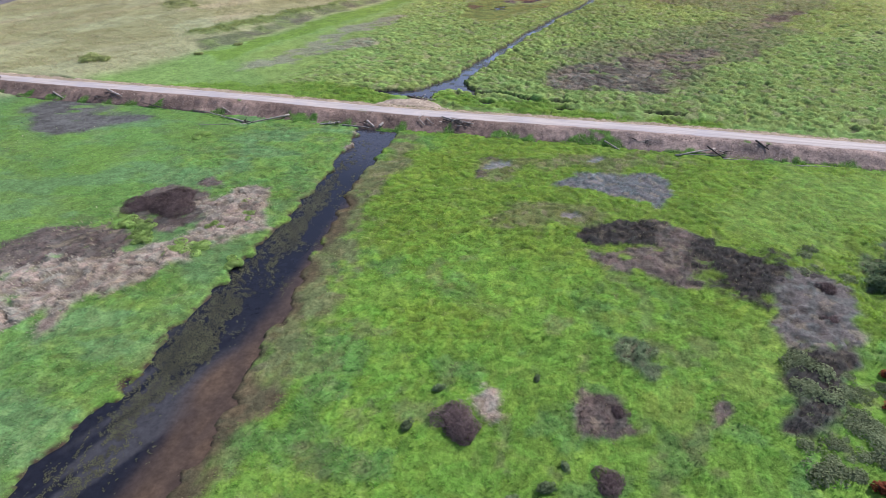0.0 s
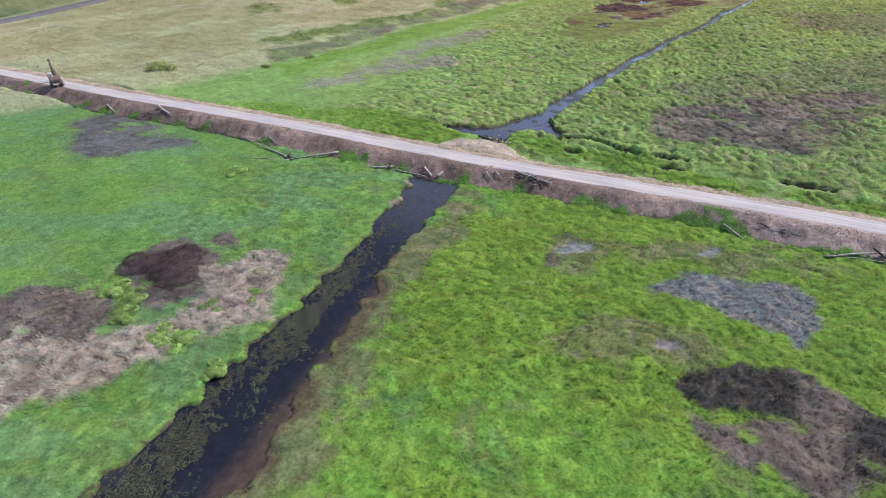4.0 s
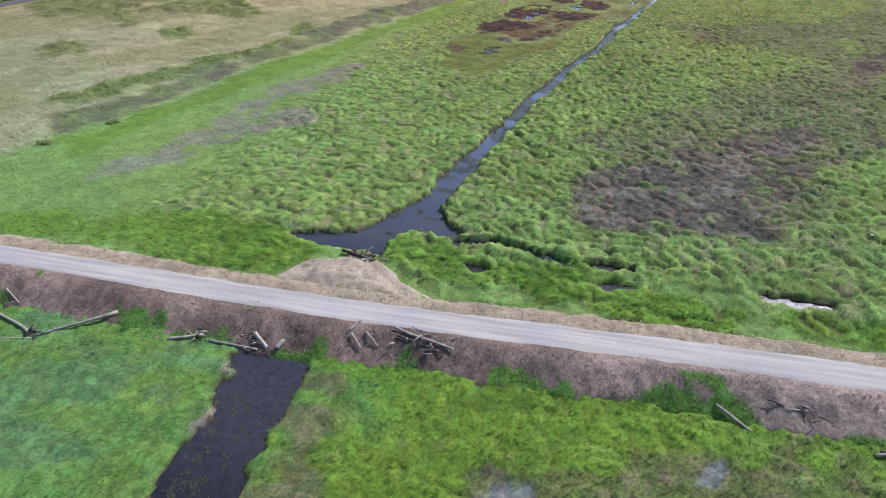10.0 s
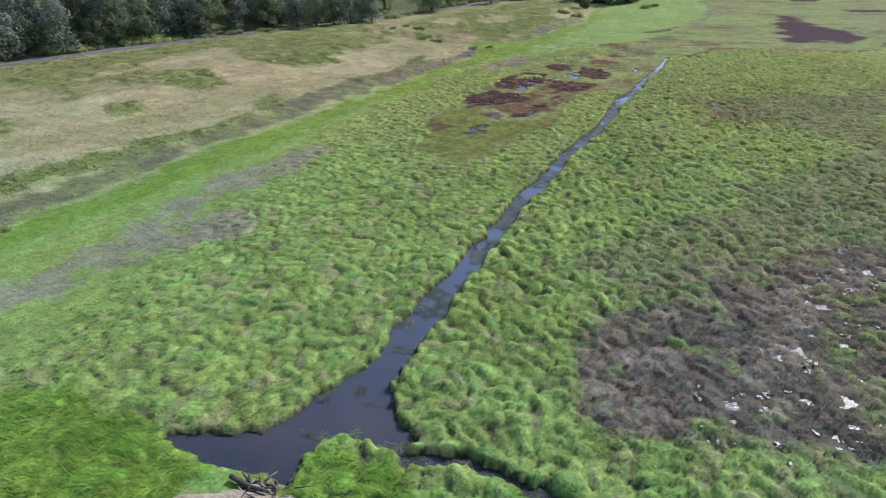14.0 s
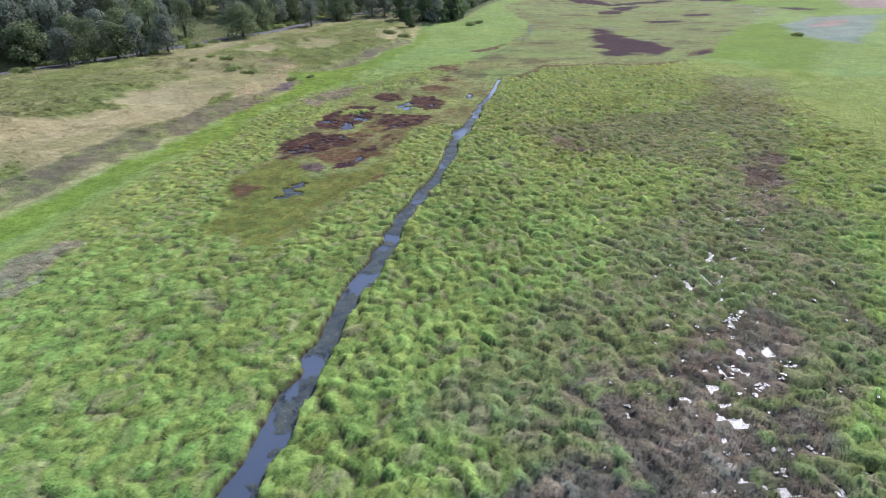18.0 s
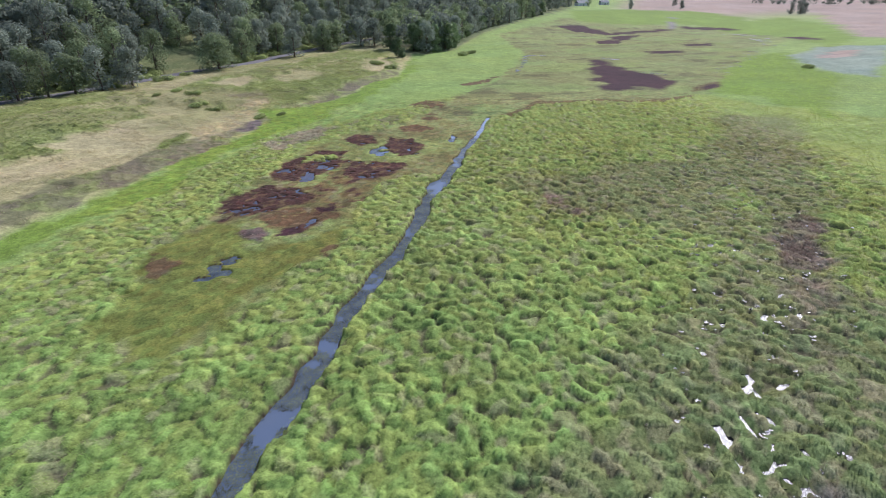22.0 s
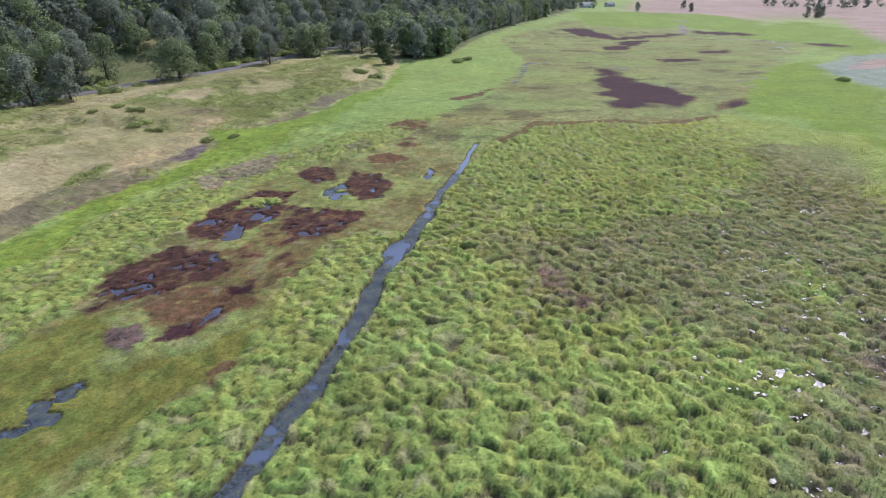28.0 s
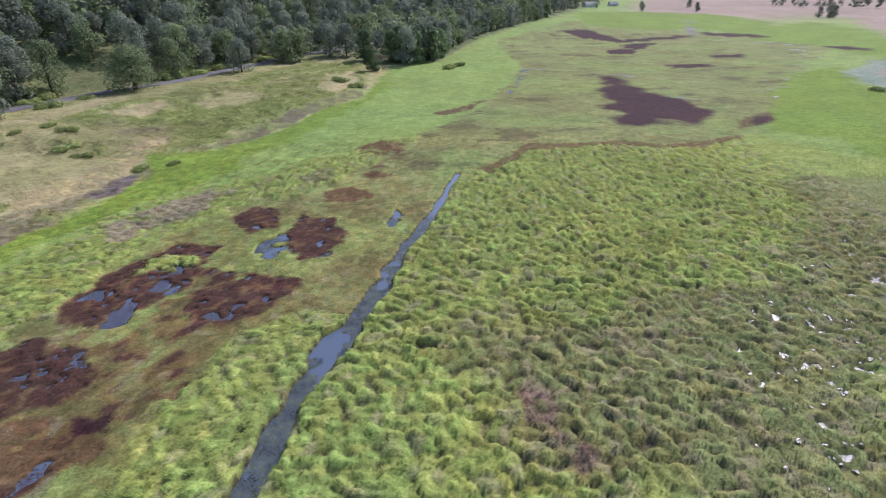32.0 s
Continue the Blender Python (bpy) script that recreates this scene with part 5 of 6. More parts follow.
k = np.nonzero(green > 0.5)[0]
k = np.repeat(k, 5)
px, py = BX[k] + r.uniform(-0.2, 0.2, len(k)), BY[k] + r.uniform(-0.3, 0.3, len(k))
strew("bank_grass", "green grass and weeds growing on the bank", px, py, BZ[k] - 0.05, 0.45, 0.04, [(0.17, 0.34, 0.07), (0.24, 0.4, 0.09), (0.15, 0.26, 0.09)], 520)

# mats of algae and drowned weed floating in the ditch
ax_, ay_ = np.meshgrid(np.arange(-41, -30.5, 0.12), np.arange(14, 90, 0.12))
r = np.random.default_rng(514)
ax_, ay_ = ax_.ravel() + r.uniform(-0.07, 0.07, ax_.size), ay_.ravel() + r.uniform(-0.07, 0.07, ax_.size)
aw = wet[nearest(ax_, ay_)]
mid = ramp(np.interp(ay_, (14, 33, 41, 50, 60, 76, 90), (-33.5, -32.2, -32.4, -33.2, -33.7, -35.6, -37.5)) - ax_ + 1.8 * (fbm(ax_, ay_, 4, 509) - 0.5), 0, 1.8) * ramp(ax_, -39, -37.4)
share = 0.6 * fbm(ax_ * 1.3 + ay_ * 0.3, ay_ * 0.55, 2.2, 511, 4) + 0.4 * vnoise(ax_ + 0.3 * ay_, ay_ * 0.8, 0.38, 513) + 0.25 * (fbm(ax_, ay_, 7, 512) - 0.5)
k = np.nonzero((aw > 0.6) & (share + 0.1 * r.uniform(-1, 1, len(aw)) > 0.72 - 0.27 * mid) & (ay_ < 86))[0]
V, F = np.empty((len(k), 4, 3)), np.arange(len(k) * 4).reshape(-1, 4)
an, sz_ = r.uniform(0, 6.28, len(k)), r.uniform(0.045, 0.1, len(k))
lift = WATER_Z + 0.012 + r.uniform(0, 0.03, len(k))
for q in range(4):
    wide_ = sz_ * (1.4 if q % 2 else 0.6)
    V[:, q] = np.column_stack([ax_[k] + np.cos(an + q * 1.571) * wide_, ay_[k] + np.sin(an + q * 1.571) * wide_, lift])
tagged(new("algae", mesh_from("algae", V.reshape(-1, 3), F, M_ALGAE, False)), "olive-brown mats of algae floating on the ditch water", "algae", kind="stuff")

# weed fringing the stream and the pond
hollow = np.zeros(len(X))
for kind, soft, outline in ZONES:
    if kind in ("redmix", "redweed"):
        hollow = np.maximum(hollow, zone_share(X, Y, soft + 2, outline))


def float_weed(name, label, k, mat, n, r):
    """Small tilted leaves floating at the chosen places."""
    wx, wy = np.repeat(X[k], n) + r.uniform(-0.2, 0.2, n * len(k)), np.repeat(Y[k], n) + r.uniform(-0.2, 0.2, n * len(k))
    V, F = np.empty((len(wx), 4, 3)), np.arange(len(wx) * 4).reshape(-1, 4)
    an, sz_ = r.uniform(0, 6.28, len(wx)), r.uniform(0.03, 0.1, len(wx))
    lift = WATER_Z + 0.012 + r.uniform(0, 0.05, len(wx))
    for q in range(4):
        wide_ = sz_ * (1.4 if q % 2 else 0.6)
        V[:, q] = np.column_stack([wx + np.cos(an + q * 1.571) * wide_, wy + np.sin(an + q * 1.571) * wide_, lift])
    return tagged(new(name, mesh_from(name, V.reshape(-1, 3), F, mat, False)), label, "water weed", kind="stuff")


lush = vnoise(X, Y, 1.6, 516) * 0.6 + vnoise(X, Y, 6, 517) * 0.4
reach = (wet > 0.5) & (Y > 104) & (Y < 284) & (X > -64) & (X < 30)
float_weed("stream_weed", "dark green floating weed along the stream and pond", np.nonzero(reach & (hollow < 0.3) & (lush > 0.34 - 0.1 * ramp(Y, 150, 205) + 0.12 * ramp(wet, 0.7, 1.0) + (0.3 - 0.35 * ramp(X, -28, -23)) * (Y < 128)))[0], M_WEED, 12, r)
float_weed("red_weed", "dark red weed drifting on the pools of the wet hollow", np.nonzero(reach & (hollow >= 0.3) & (lush > 0.4))[0], M_REDWEED, 6, r)


# ---- things ----
def part(name, bm, mat, parent, label=""):
    me = bpy.data.meshes.new(name)
    bm.to_mesh(me)
    bm.free()
    me.materials.append(mat)
    ob = new(name, me)
    ob.parent = parent
    if label:
        ob["label"] = label
    return ob


def tube(bm, points, radii, sides=8, cap=True):
    """A bent, tapered, slightly knobbly round stem through the points."""
    rings, pts = [], [Vector(p) for p in points]
    for i, p in enumerate(pts):
        t = (pts[min(i + 1, len(pts) - 1)] - pts[max(i - 1, 0)]).normalized()
        q = t.to_track_quat("Z", "Y")
        rings.append([bm.verts.new(p + q @ Vector((math.cos(2 * math.pi * k / sides), math.sin(2 * math.pi * k / sides), 0)) * radii[i] * random.uniform(0.88, 1.12)) for k in range(sides)])
    for a, b in zip(rings, rings[1:]):
        for k in range(sides):
            f = bm.faces.new((a[k], a[(k + 1) % sides], b[(k + 1) % sides], b[k]))
            f.smooth = True
    if cap:
        bm.faces.new(rings[0][::-1])
        bm.faces.new(rings[-1])
    return bm


def box(bm, x, y, z, sx, sy, sz, turn=None, bevel=0.04):
    m = Matrix.Translation((x, y, z)) @ (turn or Matrix.Identity(4)) @ Matrix.Diagonal((sx, sy, sz, 1))
    r = bmesh.ops.create_cube(bm, size=1, matrix=m)
    if bevel:
        es = list({e for v in r["verts"] for e in v.link_edges})
        bmesh.ops.bevel(bm, geom=es, offset=bevel, segments=1, affect="EDGES")
    return bm


def empty(name, x, y, z, turn=0.0):
    ob = new(name)
    ob.matrix_world = pose(x, y, z, 0, 0, turn)
    return ob


def surface_z(x, y):
    """Height of land or bank at one place."""
    z = float(height(np.array([x]), np.array([y]))[0])
    o = y - float(track_mid(x))
    if -230 < x < 150 and abs(o) < 6.4:
        z = max(z, float(track_z(x)) + float(np.interp(o, off, prof)))
    return z


def log(a, b, r0, r1, label, mat=None, lift=0.0, roots=False, stubs=2, name="fallen_log"):
    """A fallen trunk lying from a to b on the ground."""
    mat = mat or M_LOG
    (ax, ay), (bx_, by_) = a, b
    r0, r1 = r0 * 0.7, r1 * 0.7
    za, zb = surface_z(ax, ay) + r0 + lift + 0.12, surface_z(bx_, by_) + r1 + 0.12
    length = math.hypot(bx_ - ax, by_ - ay)
    th = empty(name, ax, ay, za, math.degrees(math.atan2(by_ - ay, bx_ - ax)))
    pts, rad = [], []
    for i in range(8):
        t = i / 7
        pts.append((t * length, random.uniform(-0.04, 0.04) * length * 0.3, (zb - za) * t + random.uniform(-0.03, 0.03)))
        rad.append(r0 + (r1 - r0) * t)
    part("trunk", tube(bmesh.new(), pts, rad, 9), mat, th)
    for k in range(stubs):
        t = random.uniform(0.35, 0.95)
        p = Vector((t * length, 0, (zb - za) * t))
        d = Vector((random.uniform(0.2, 0.8), random.choice((-1, 1)) * random.uniform(0.4, 1), random.uniform(0.1, 0.9))).normalized() * random.uniform(0.4, 1.1)
        part("branch_stub", tube(bmesh.new(), (p, p + d * 0.6, p + d), (r1 * 0.55, r1 * 0.4, r1 * 0.2), 6), mat, th)
    if roots:
        for k in range(9):
            an = k * 0.7
            d = Vector((random.uniform(-0.6, 0.1), math.cos(an), math.sin(an) * 0.9 + 0.1)) * random.uniform(0.5, 1.0)
            part("root", tube(bmesh.new(), ((0, 0, 0), d * 0.5, d + Vector((random.uniform(-0.3, 0.1), 0, random.uniform(-0.2, 0.2)))), (r0 * 0.7, r0 * 0.4, 0.03), 6), M_DARKLOG, th, "dark torn root")
    return tagged(th, label, "log")


log((-63.6, 88.4), (-75.2, 91.9), 0.26, 0.09, "long pale fallen trunk with a dark root plate in grass", roots=True, stubs=1)
log((-56.1, 92.6), (-63.0, 87.8), 0.3, 0.13, "pale peeled log lying from the bank into the grass", stubs=2)
log((-62.9, 87.8), (-72.0, 85.5), 0.1, 0.05, "thin pale pole half hidden in grass", stubs=0)
log((-71.5, 93.3), (-68.7, 92.0), 0.12, 0.07, "short thin pale branch on the foot of the bank", stubs=1, name="fallen_branch")
log((-48.7, 90.6), (-45.4, 91.8), 0.24, 0.18, "short grey log at the foot of the bank", stubs=2)
log((-44.4, 91.3), (-39.0, 91.3), 0.2, 0.15, "pale log lying along the head of the ditch", stubs=1)
log((-39.9, 92.7), (-38.0, 91.5), 0.3, 0.24, "thick short log sloping into the ditch water", stubs=0)
log((-37.0, 91.6), (-36.6, 92.5), 0.34, 0.32, "sawn pale log section at the water's edge", stubs=0)
log((-26.0, 95.6), (-19.6, 94.2), 0.2, 0.16, "long weathered log lying along the bank", stubs=3)
log((-25.4, 94.7), (-20.4, 93.7), 0.15, 0.1, "dark log among branches on the bank", M_DARKLOG, stubs=4)
log((-30.3, 94.5), (-29.6, 96.3), 0.14, 0.1, "pale broken branch propped on the bank", stubs=1, name="fallen_branch")
log((-30.0, 94.2), (-28.6, 93.0), 0.15, 0.12, "short pale branch at the foot of the bank", stubs=1, name="fallen_branch")
log((-28.6, 94.6), (-27.0, 93.4), 0.14, 0.1, "short grey log on the bank", stubs=0)
log((3.8, 93.2), (6.4, 91.4), 0.2, 0.17, "short whitish log in green grass below the bank", stubs=0)
log((15.4, 91.0), (21.8, 93.6), 0.2, 0.14, "long whitish log lying at the foot of the bank", stubs=1)
log((16.0, 91.6), (22.4, 92.3), 0.15, 0.1, "slender whitish log crossing another", stubs=1)
log((20.4, 93.6), (23.0, 91.6), 0.18, 0.14, "dark log leaning over pale ones", M_DARKLOG, 0.25, stubs=2)
log((22.8, 91.4), (27.2, 91.8), 0.14, 0.1, "thin pale pole along the foot of the bank", stubs=0)
log((28.0, 96.0), (29.8, 94.2), 0.22, 0.14, "dark stump log on the slope of the bank", M_DARKLOG, 0.1, stubs=3)
log((33.5, 91.2), (38.5, 91.9), 0.15, 0.1, "thin pale log at the foot of the bank", stubs=1)
log((-100.8, 95.2), (-96.2, 93.8), 0.3, 0.2, "pale log with a white sawn end on the bank", stubs=1)
log((-90.2, 92.6), (-83.8, 91.6), 0.16, 0.1, "dark thin log along the foot of the bank", M_DARKLOG, stubs=2)
log((-114.0, 93.4), (-110.0, 92.0), 0.26, 0.14, "whitish log in pale green grass", stubs=0)


def brush_pile(x, y, w, h, count, label, mats, name="brush_pile", flat=0.35, thick=1.0):
    """Crossed broken branches, each one a part."""
    th = empty(name, x, y, surface_z(x, y))
    for k in range(count):
        p = Vector((random.gauss(0, w * 0.3), random.gauss(0, w * 0.16), random.uniform(0.0, h * 0.4)))
        a, up = random.uniform(0, 6.28), random.uniform(-0.05, flat)
        d = Vector((math.cos(a), math.sin(a) * 0.6, up)) * random.uniform(0.5, 1.0) * w * 0.45
        mid = p + d * 0.5 + Vector((0, 0, random.uniform(0, 0.12)))
        r = random.uniform(0.04, 0.1) * thick
        part("branch", tube(bmesh.new(), (p, mid, p + d), (r, r * 0.8, r * 0.4), 6), random.choice(mats), th)
    return tagged(th, label, "brush pile")


brush_pile(-33.8, 109.0, 3.6, 1.0, 34, "black wet tangle of branches and roots at the pond's edge", [M_DARKLOG, M_DARKLOG, M_LOG], flat=0.5, thick=1.3)
log((-37.2, 109.3), (-33.6, 108.6), 0.3, 0.24, "dark waterlogged log at the pond's edge", M_DARKLOG, 0.1, stubs=3)
brush_pile(-22.6, 94.3, 4.2, 0.8, 22, "heap of grey and dark broken branches on the bank", [M_DARKLOG, M_LOG])
brush_pile(-45.8, 91.9, 2.2, 0.6, 12, "small heap of grey branches below the bank", [M_LOG, M_DARKLOG])
brush_pile(-63.2, 88.2, 1.8, 0.9, 14, "dark tangle of roots by the fallen trunk", [M_DARKLOG], flat=0.8)
brush_pile(22.5, 93.2, 3.2, 0.6, 12, "scattered dark branches among pale logs", [M_DARKLOG, M_LOG])
brush_pile(10.5, 94.0, 4.0, 0.5, 12, "dead stalks and roots sliding down the bare bank", [M_DARKLOG, M_LOG])
brush_pile(-40.4, 92.4, 1.8, 0.6, 10, "snagged sticks at the head of the ditch", [M_DARKLOG, M_LOG])
brush_pile(-101.5, 93.2, 3.0, 0.7, 12, "dark brush below the bank", [M_DARKLOG])


# ---- leaves as clumps of small cards ----
def leaf_cards(centres, size, r, outward=None, slim=0.62):
    """Small bent leaf sprays, freely turned, at the given centres."""
    m = len(centres)
    u = r.normal(size=(m, 3)) * 0.8 + (0 if outward is None else outward * 1.9)
    u /= np.linalg.norm(u, axis=1)[:, None]
    t = r.normal(size=(m, 3))
    t -= (t * u).sum(1)[:, None] * u
    t /= np.linalg.norm(t, axis=1)[:, None]
    s = np.cross(u, t)
    k = size * r.uniform(0.6, 1.3, m)[:, None]
    v = np.stack([centres - t * k, centres + s * k * slim + u * k * 0.15, centres + t * k, centres - s * k * slim + u * k * 0.15], 1)
    return v.reshape(-1, 3), np.arange(m * 4).reshape(m, 4)


def lobes_points(lobes, count, r):
    """Places in the outer parts of several round lobes (x, y, z, radius, height)."""
    wts = np.array([l[3] ** 2 for l in lobes])
    pick = r.choice(len(lobes), count, p=wts / wts.sum())
    L = np.array(lobes)[pick]
    d = r.normal(size=(count, 3))
    d /= np.linalg.norm(d, axis=1)[:, None]
    rad = r.uniform(0.55, 1.0, count) ** 0.6
    return np.column_stack([L[:, 0] + d[:, 0] * L[:, 3] * rad, L[:, 1] + d[:, 1] * L[:, 3] * rad, L[:, 2] + d[:, 2] * L[:, 4] * rad]), d + np.array((0, 0, 0.7))


def spread_leaves(lobes, count, leaf, r):
    places, out = lobes_points(lobes, count, r)
    return places, leaf, r, out


def crown_lobes(h, w, r, count, low=0.3):
    lobes = []
    for k in range(count):
        t = r.uniform(0, 1)
        z = h * (low + (0.95 - low) * t)
        reach = w * 0.62 * math.sin(math.pi * min(1, 0.28 + 0.7 * t)) ** 0.7
        a = r.uniform(0, 6.28)
        q = reach * r.uniform(0.3, 1.0)
        rad = w * r.uniform(0.26, 0.42)
        lobes.append((math.cos(a) * q, math.sin(a) * q, max(min(z, h - rad * 0.75), rad * 0.6), rad, rad * r.uniform(0.7, 0.95)))
    return lobes


def tree(h, w, seed, mat, label, cards=2000, leaf=0.44, lobe_count=18, low=0.06):
    r = np.random.default_rng(seed)
    random.seed(seed)
    th = empty("tree", 0, 0, -500)
    lobes = crown_lobes(h, w, r, lobe_count, low)
    bm = bmesh.new()
    lean = r.uniform(-0.4, 0.4, 2)
    tube(bm, ((0, 0, -0.6), (lean[0] * 0.3, lean[1] * 0.3, h * 0.3), (lean[0], lean[1], h * 0.78)), (w * 0.06, w * 0.045, w * 0.012), 8)
    for l in lobes[:7]:
        s = Vector((lean[0] * 0.5, lean[1] * 0.5, max(h * 0.22, l[2] - w * 0.5)))
        e = Vector(l[:3])
        tube(bm, (s, s.lerp(e, 0.5) + Vector((0, 0, 0.3)), e), (w * 0.028, w * 0.018, w * 0.006), 5)
    part("trunk", bm, M_BARK, th)
    v, f = leaf_cards(*spread_leaves(lobes, cards, leaf, r))
    cr = new("crown", mesh_from("crown", v, f, mat, False))
    cr.parent = th
    return tagged(th, label, "tree", group="trees along the wooded hill")


def shrub(h, w, seed, mat, label, cards=260, leaf=0.22, name="shrub", category="shrub", stems=7, slim=0.62, uneven=False):
    r = np.random.default_rng(seed)
    random.seed(seed)
    th = empty(name, 0, 0, -500)
    lobes = [(math.cos(a) * w * 0.28 * q, math.sin(a) * w * 0.28 * q, h * 0.5, w * 0.28, h * 0.46) for a, q in zip(r.uniform(0, 6.28, 7), r.uniform(0.2, 1.1, 7))]
    if uneven:
        lobes = [(x * 1.9, y * 1.2, z * k, w_ * (0.45 + 0.6 * k), h_ * k) for (x, y, z, w_, h_), k in zip(lobes, r.uniform(0.4, 1.25, 7))]
    bm = bmesh.new()
    for l in lobes[:stems]:
        tube(bm, ((l[0] * 0.2, l[1] * 0.2, -0.15), (l[0] * 0.7, l[1] * 0.7, h * 0.4), (l[0], l[1], h * 0.8)), (0.05, 0.035, 0.012), 5)
    part("stems", bm, M_BARK, th)
    v, f = leaf_cards(*spread_leaves(lobes, cards, leaf, r), slim)
    v[:, 2] = np.maximum(v[:, 2], 0.02)
    cr = new("foliage", mesh_from("foliage", v, f, mat, False))
    cr.parent = th
    return tagged(th, label, category)


def put(model, x, y, turn=None, size=1.0, sink=0.0):
    z = surface_z(x, y) - sink
    ob = copy_thing(model, pose(x, y, z, 0, 0, random.uniform(0, 360) if turn is None else turn))
    ob.scale = (size, size, size)
    return ob


def discard(models):
    for m in models:
        for o in (*m.children_recursive, m):
            bpy.data.objects.remove(o)


MODELS = [
    tree(17, 9.0, 11, M_LEAFDARK, "broad dark green deciduous tree on the wooded slope"),
    tree(20, 9.5, 12, M_LEAF, "tall full green deciduous tree on the wooded slope"),
    tree(15, 8.0, 13, M_LEAFDARK, "rounded dark deciduous tree on the wooded slope"),
    tree(22, 8.5, 14, M_LEAFDARK, "tall narrow dark tree on the wooded slope", lobe_count=20, low=0.06),
    tree(13, 7.5, 15, M_LEAF, "mid-green spreading tree beside the lane"),
    tree(12, 6.0, 16, M_WILLOW, "grey-green willow at the marsh edge", lobe_count=15, low=0.06),
]
MODELS.append(tree(16, 8.5, 17, M_LEAF, "light yellow-green deciduous tree on the wooded slope"))
LONE = tree(16, 13.0, 21, M_LEAF, "single round-crowned green tree beside the lane", 5200, 0.4, 26, 0.06)
WILLOW = MODELS[5]

random.seed(4)
put(LONE, -95.5, 403, 0, 1.0)
# willows where the wood meets the marsh, and trees on the field side of the lane
for x, y, k, s in ((-14.5, 474, 5, 0.9), (-20, 501, 5, 1.3), (-5.7, 503, 5, 1.35), (-1.3, 509, 5, 1.5), (6.8, 507, 5, 1.3), (15, 517, 5, 1.45), (20.6, 533, 5, 1.3), (-69.3, 446.5, 2, 0.95), (-59, 480, 6, 1.15), (-54, 487, 4, 1.1), (-39, 504, 0, 1.0), (-31, 510, 2, 1.1),
                   (-122, 350, 0, 0.95), (-114, 357, 2, 1.0), (-128, 343, 4, 1.1), (-134, 337, 1, 0.8), (-140, 330, 2, 0.9), (-60, 490, 2, 1.1)):
    put(MODELS[k], x, y, None, s)
# rows up the hill behind the lane
count = 0
for row in range(4):
    y = 215.0
    while y < 900:
        step = 7.5 + 0.006 * (y - 215) * 2
        x = float(lane_x(y)) - 11 - row * 10 + random.uniform(-3.5, 3.5)
        gap = row < 3 and (400 < y < 424)
        if not gap and count < 285:
            k = random.choice((0, 0, 1, 2, 2, 3, 4, 6)) if row else random.choice((0, 1, 2, 4, 6, 6))
            put(MODELS[k], x, y + random.uniform(-2, 2), None, random.uniform(0.8, 1.2))
            count += 1
        y += step * (1.0 if row < 2 else 1.35)
# trees along the marsh's far left edge
for k in range(26):
    y = 500 + k * 17
    x = float(np.interp(y, MARSH_EDGE_Y, MARSH_EDGE_X)) - 8 + random.uniform(-4, 3)
    put(MODELS[random.choice((0, 1, 2, 5))], x, y, None, random.uniform(0.9, 1.3))


def wood(name, label, spots, mat, seed, cards=160, leaf=1.25):
    """The closed canopy of the far wood, as one mesh of many crowns."""
    r = np.random.default_rng(seed)
    V, F, base = [], [], 0
    for x, y, s in spots:
        h, w = 19 * s, 9.5 * s
        z = float(height(np.array([x]), np.array([y]))[0])
        lobes = crown_lobes(h, w, r, 9, 0.2)
        v, f = leaf_cards(*spread_leaves(lobes, cards, leaf, r))
        V.append(v + np.array((x, y, z)))
        F.append(f + base)
        base += len(v)
    return tagged(new(name, mesh_from(name, np.concatenate(V), np.concatenate(F), mat, False)), label, "trees", kind="stuff")


spots_a, spots_b = [], []
r = np.random.default_rng(8)
for row in range(15):
    y = 170.0
    while y < 1500:
        x = float(lane_x(y)) - 48 - row * 9.5 + r.uniform(-4, 4)
        (spots_a if r.uniform() < 0.7 else spots_b).append((x, y, r.uniform(0.8, 1.2)))
        y += 8.5 + 0.02 * max(0, y - 400)
for k in range(220):
    y = 505 + k * 4.7
    x = float(np.interp(y, MARSH_EDGE_Y, MARSH_EDGE_X)) - r.uniform(6, 70)
    (spots_a if r.uniform() < 0.6 else spots_b).append((x, y, r.uniform(0.8, 1.2)))
wood("far_wood", "dark closed canopy of deciduous woodland on the hillside", spots_a, M_LEAFDARK, 31)
wood("far_wood", "lighter green trees among the hillside woodland", spots_b, M_LEAF, 32)
# tree belts on the horizon across the farmland
BELT = ((560, 1120), (594, 1042), (620, 1030), (650, 971), (676, 883), (720, 850), (900, 800), (1200, 760), (1900, 700))
spots_c = []
for (x0, y0), (x1, y1) in zip(BELT, BELT[1:]):
    m = int(math.hypot(x1 - x0, y1 - y0) / 8)
    spots_c += [(x0 + (x1 - x0) * k / m + r.uniform(-5, 5), y0 + (y1 - y0) * k / m + r.uniform(-10, 10), r.uniform(0.6, 1.0)) for k in range(m)]
wood("tree_belt", "distant dark belt of trees beyond the farmland", spots_c, M_LEAFDARK, 33, 130, 1.1)
for x, y, s in ((452, 821, 0.9), (460, 826, 0.8), (446, 830, 0.7), (392, 1010, 0.8), (330, 1050, 0.7), (430, 1120, 0.8), (365, 1150, 0.7), (300, 1180, 0.8), (260, 1160, 0.9)):
    put(MODELS[random.choice((0, 1, 2))], x, y, None, s)

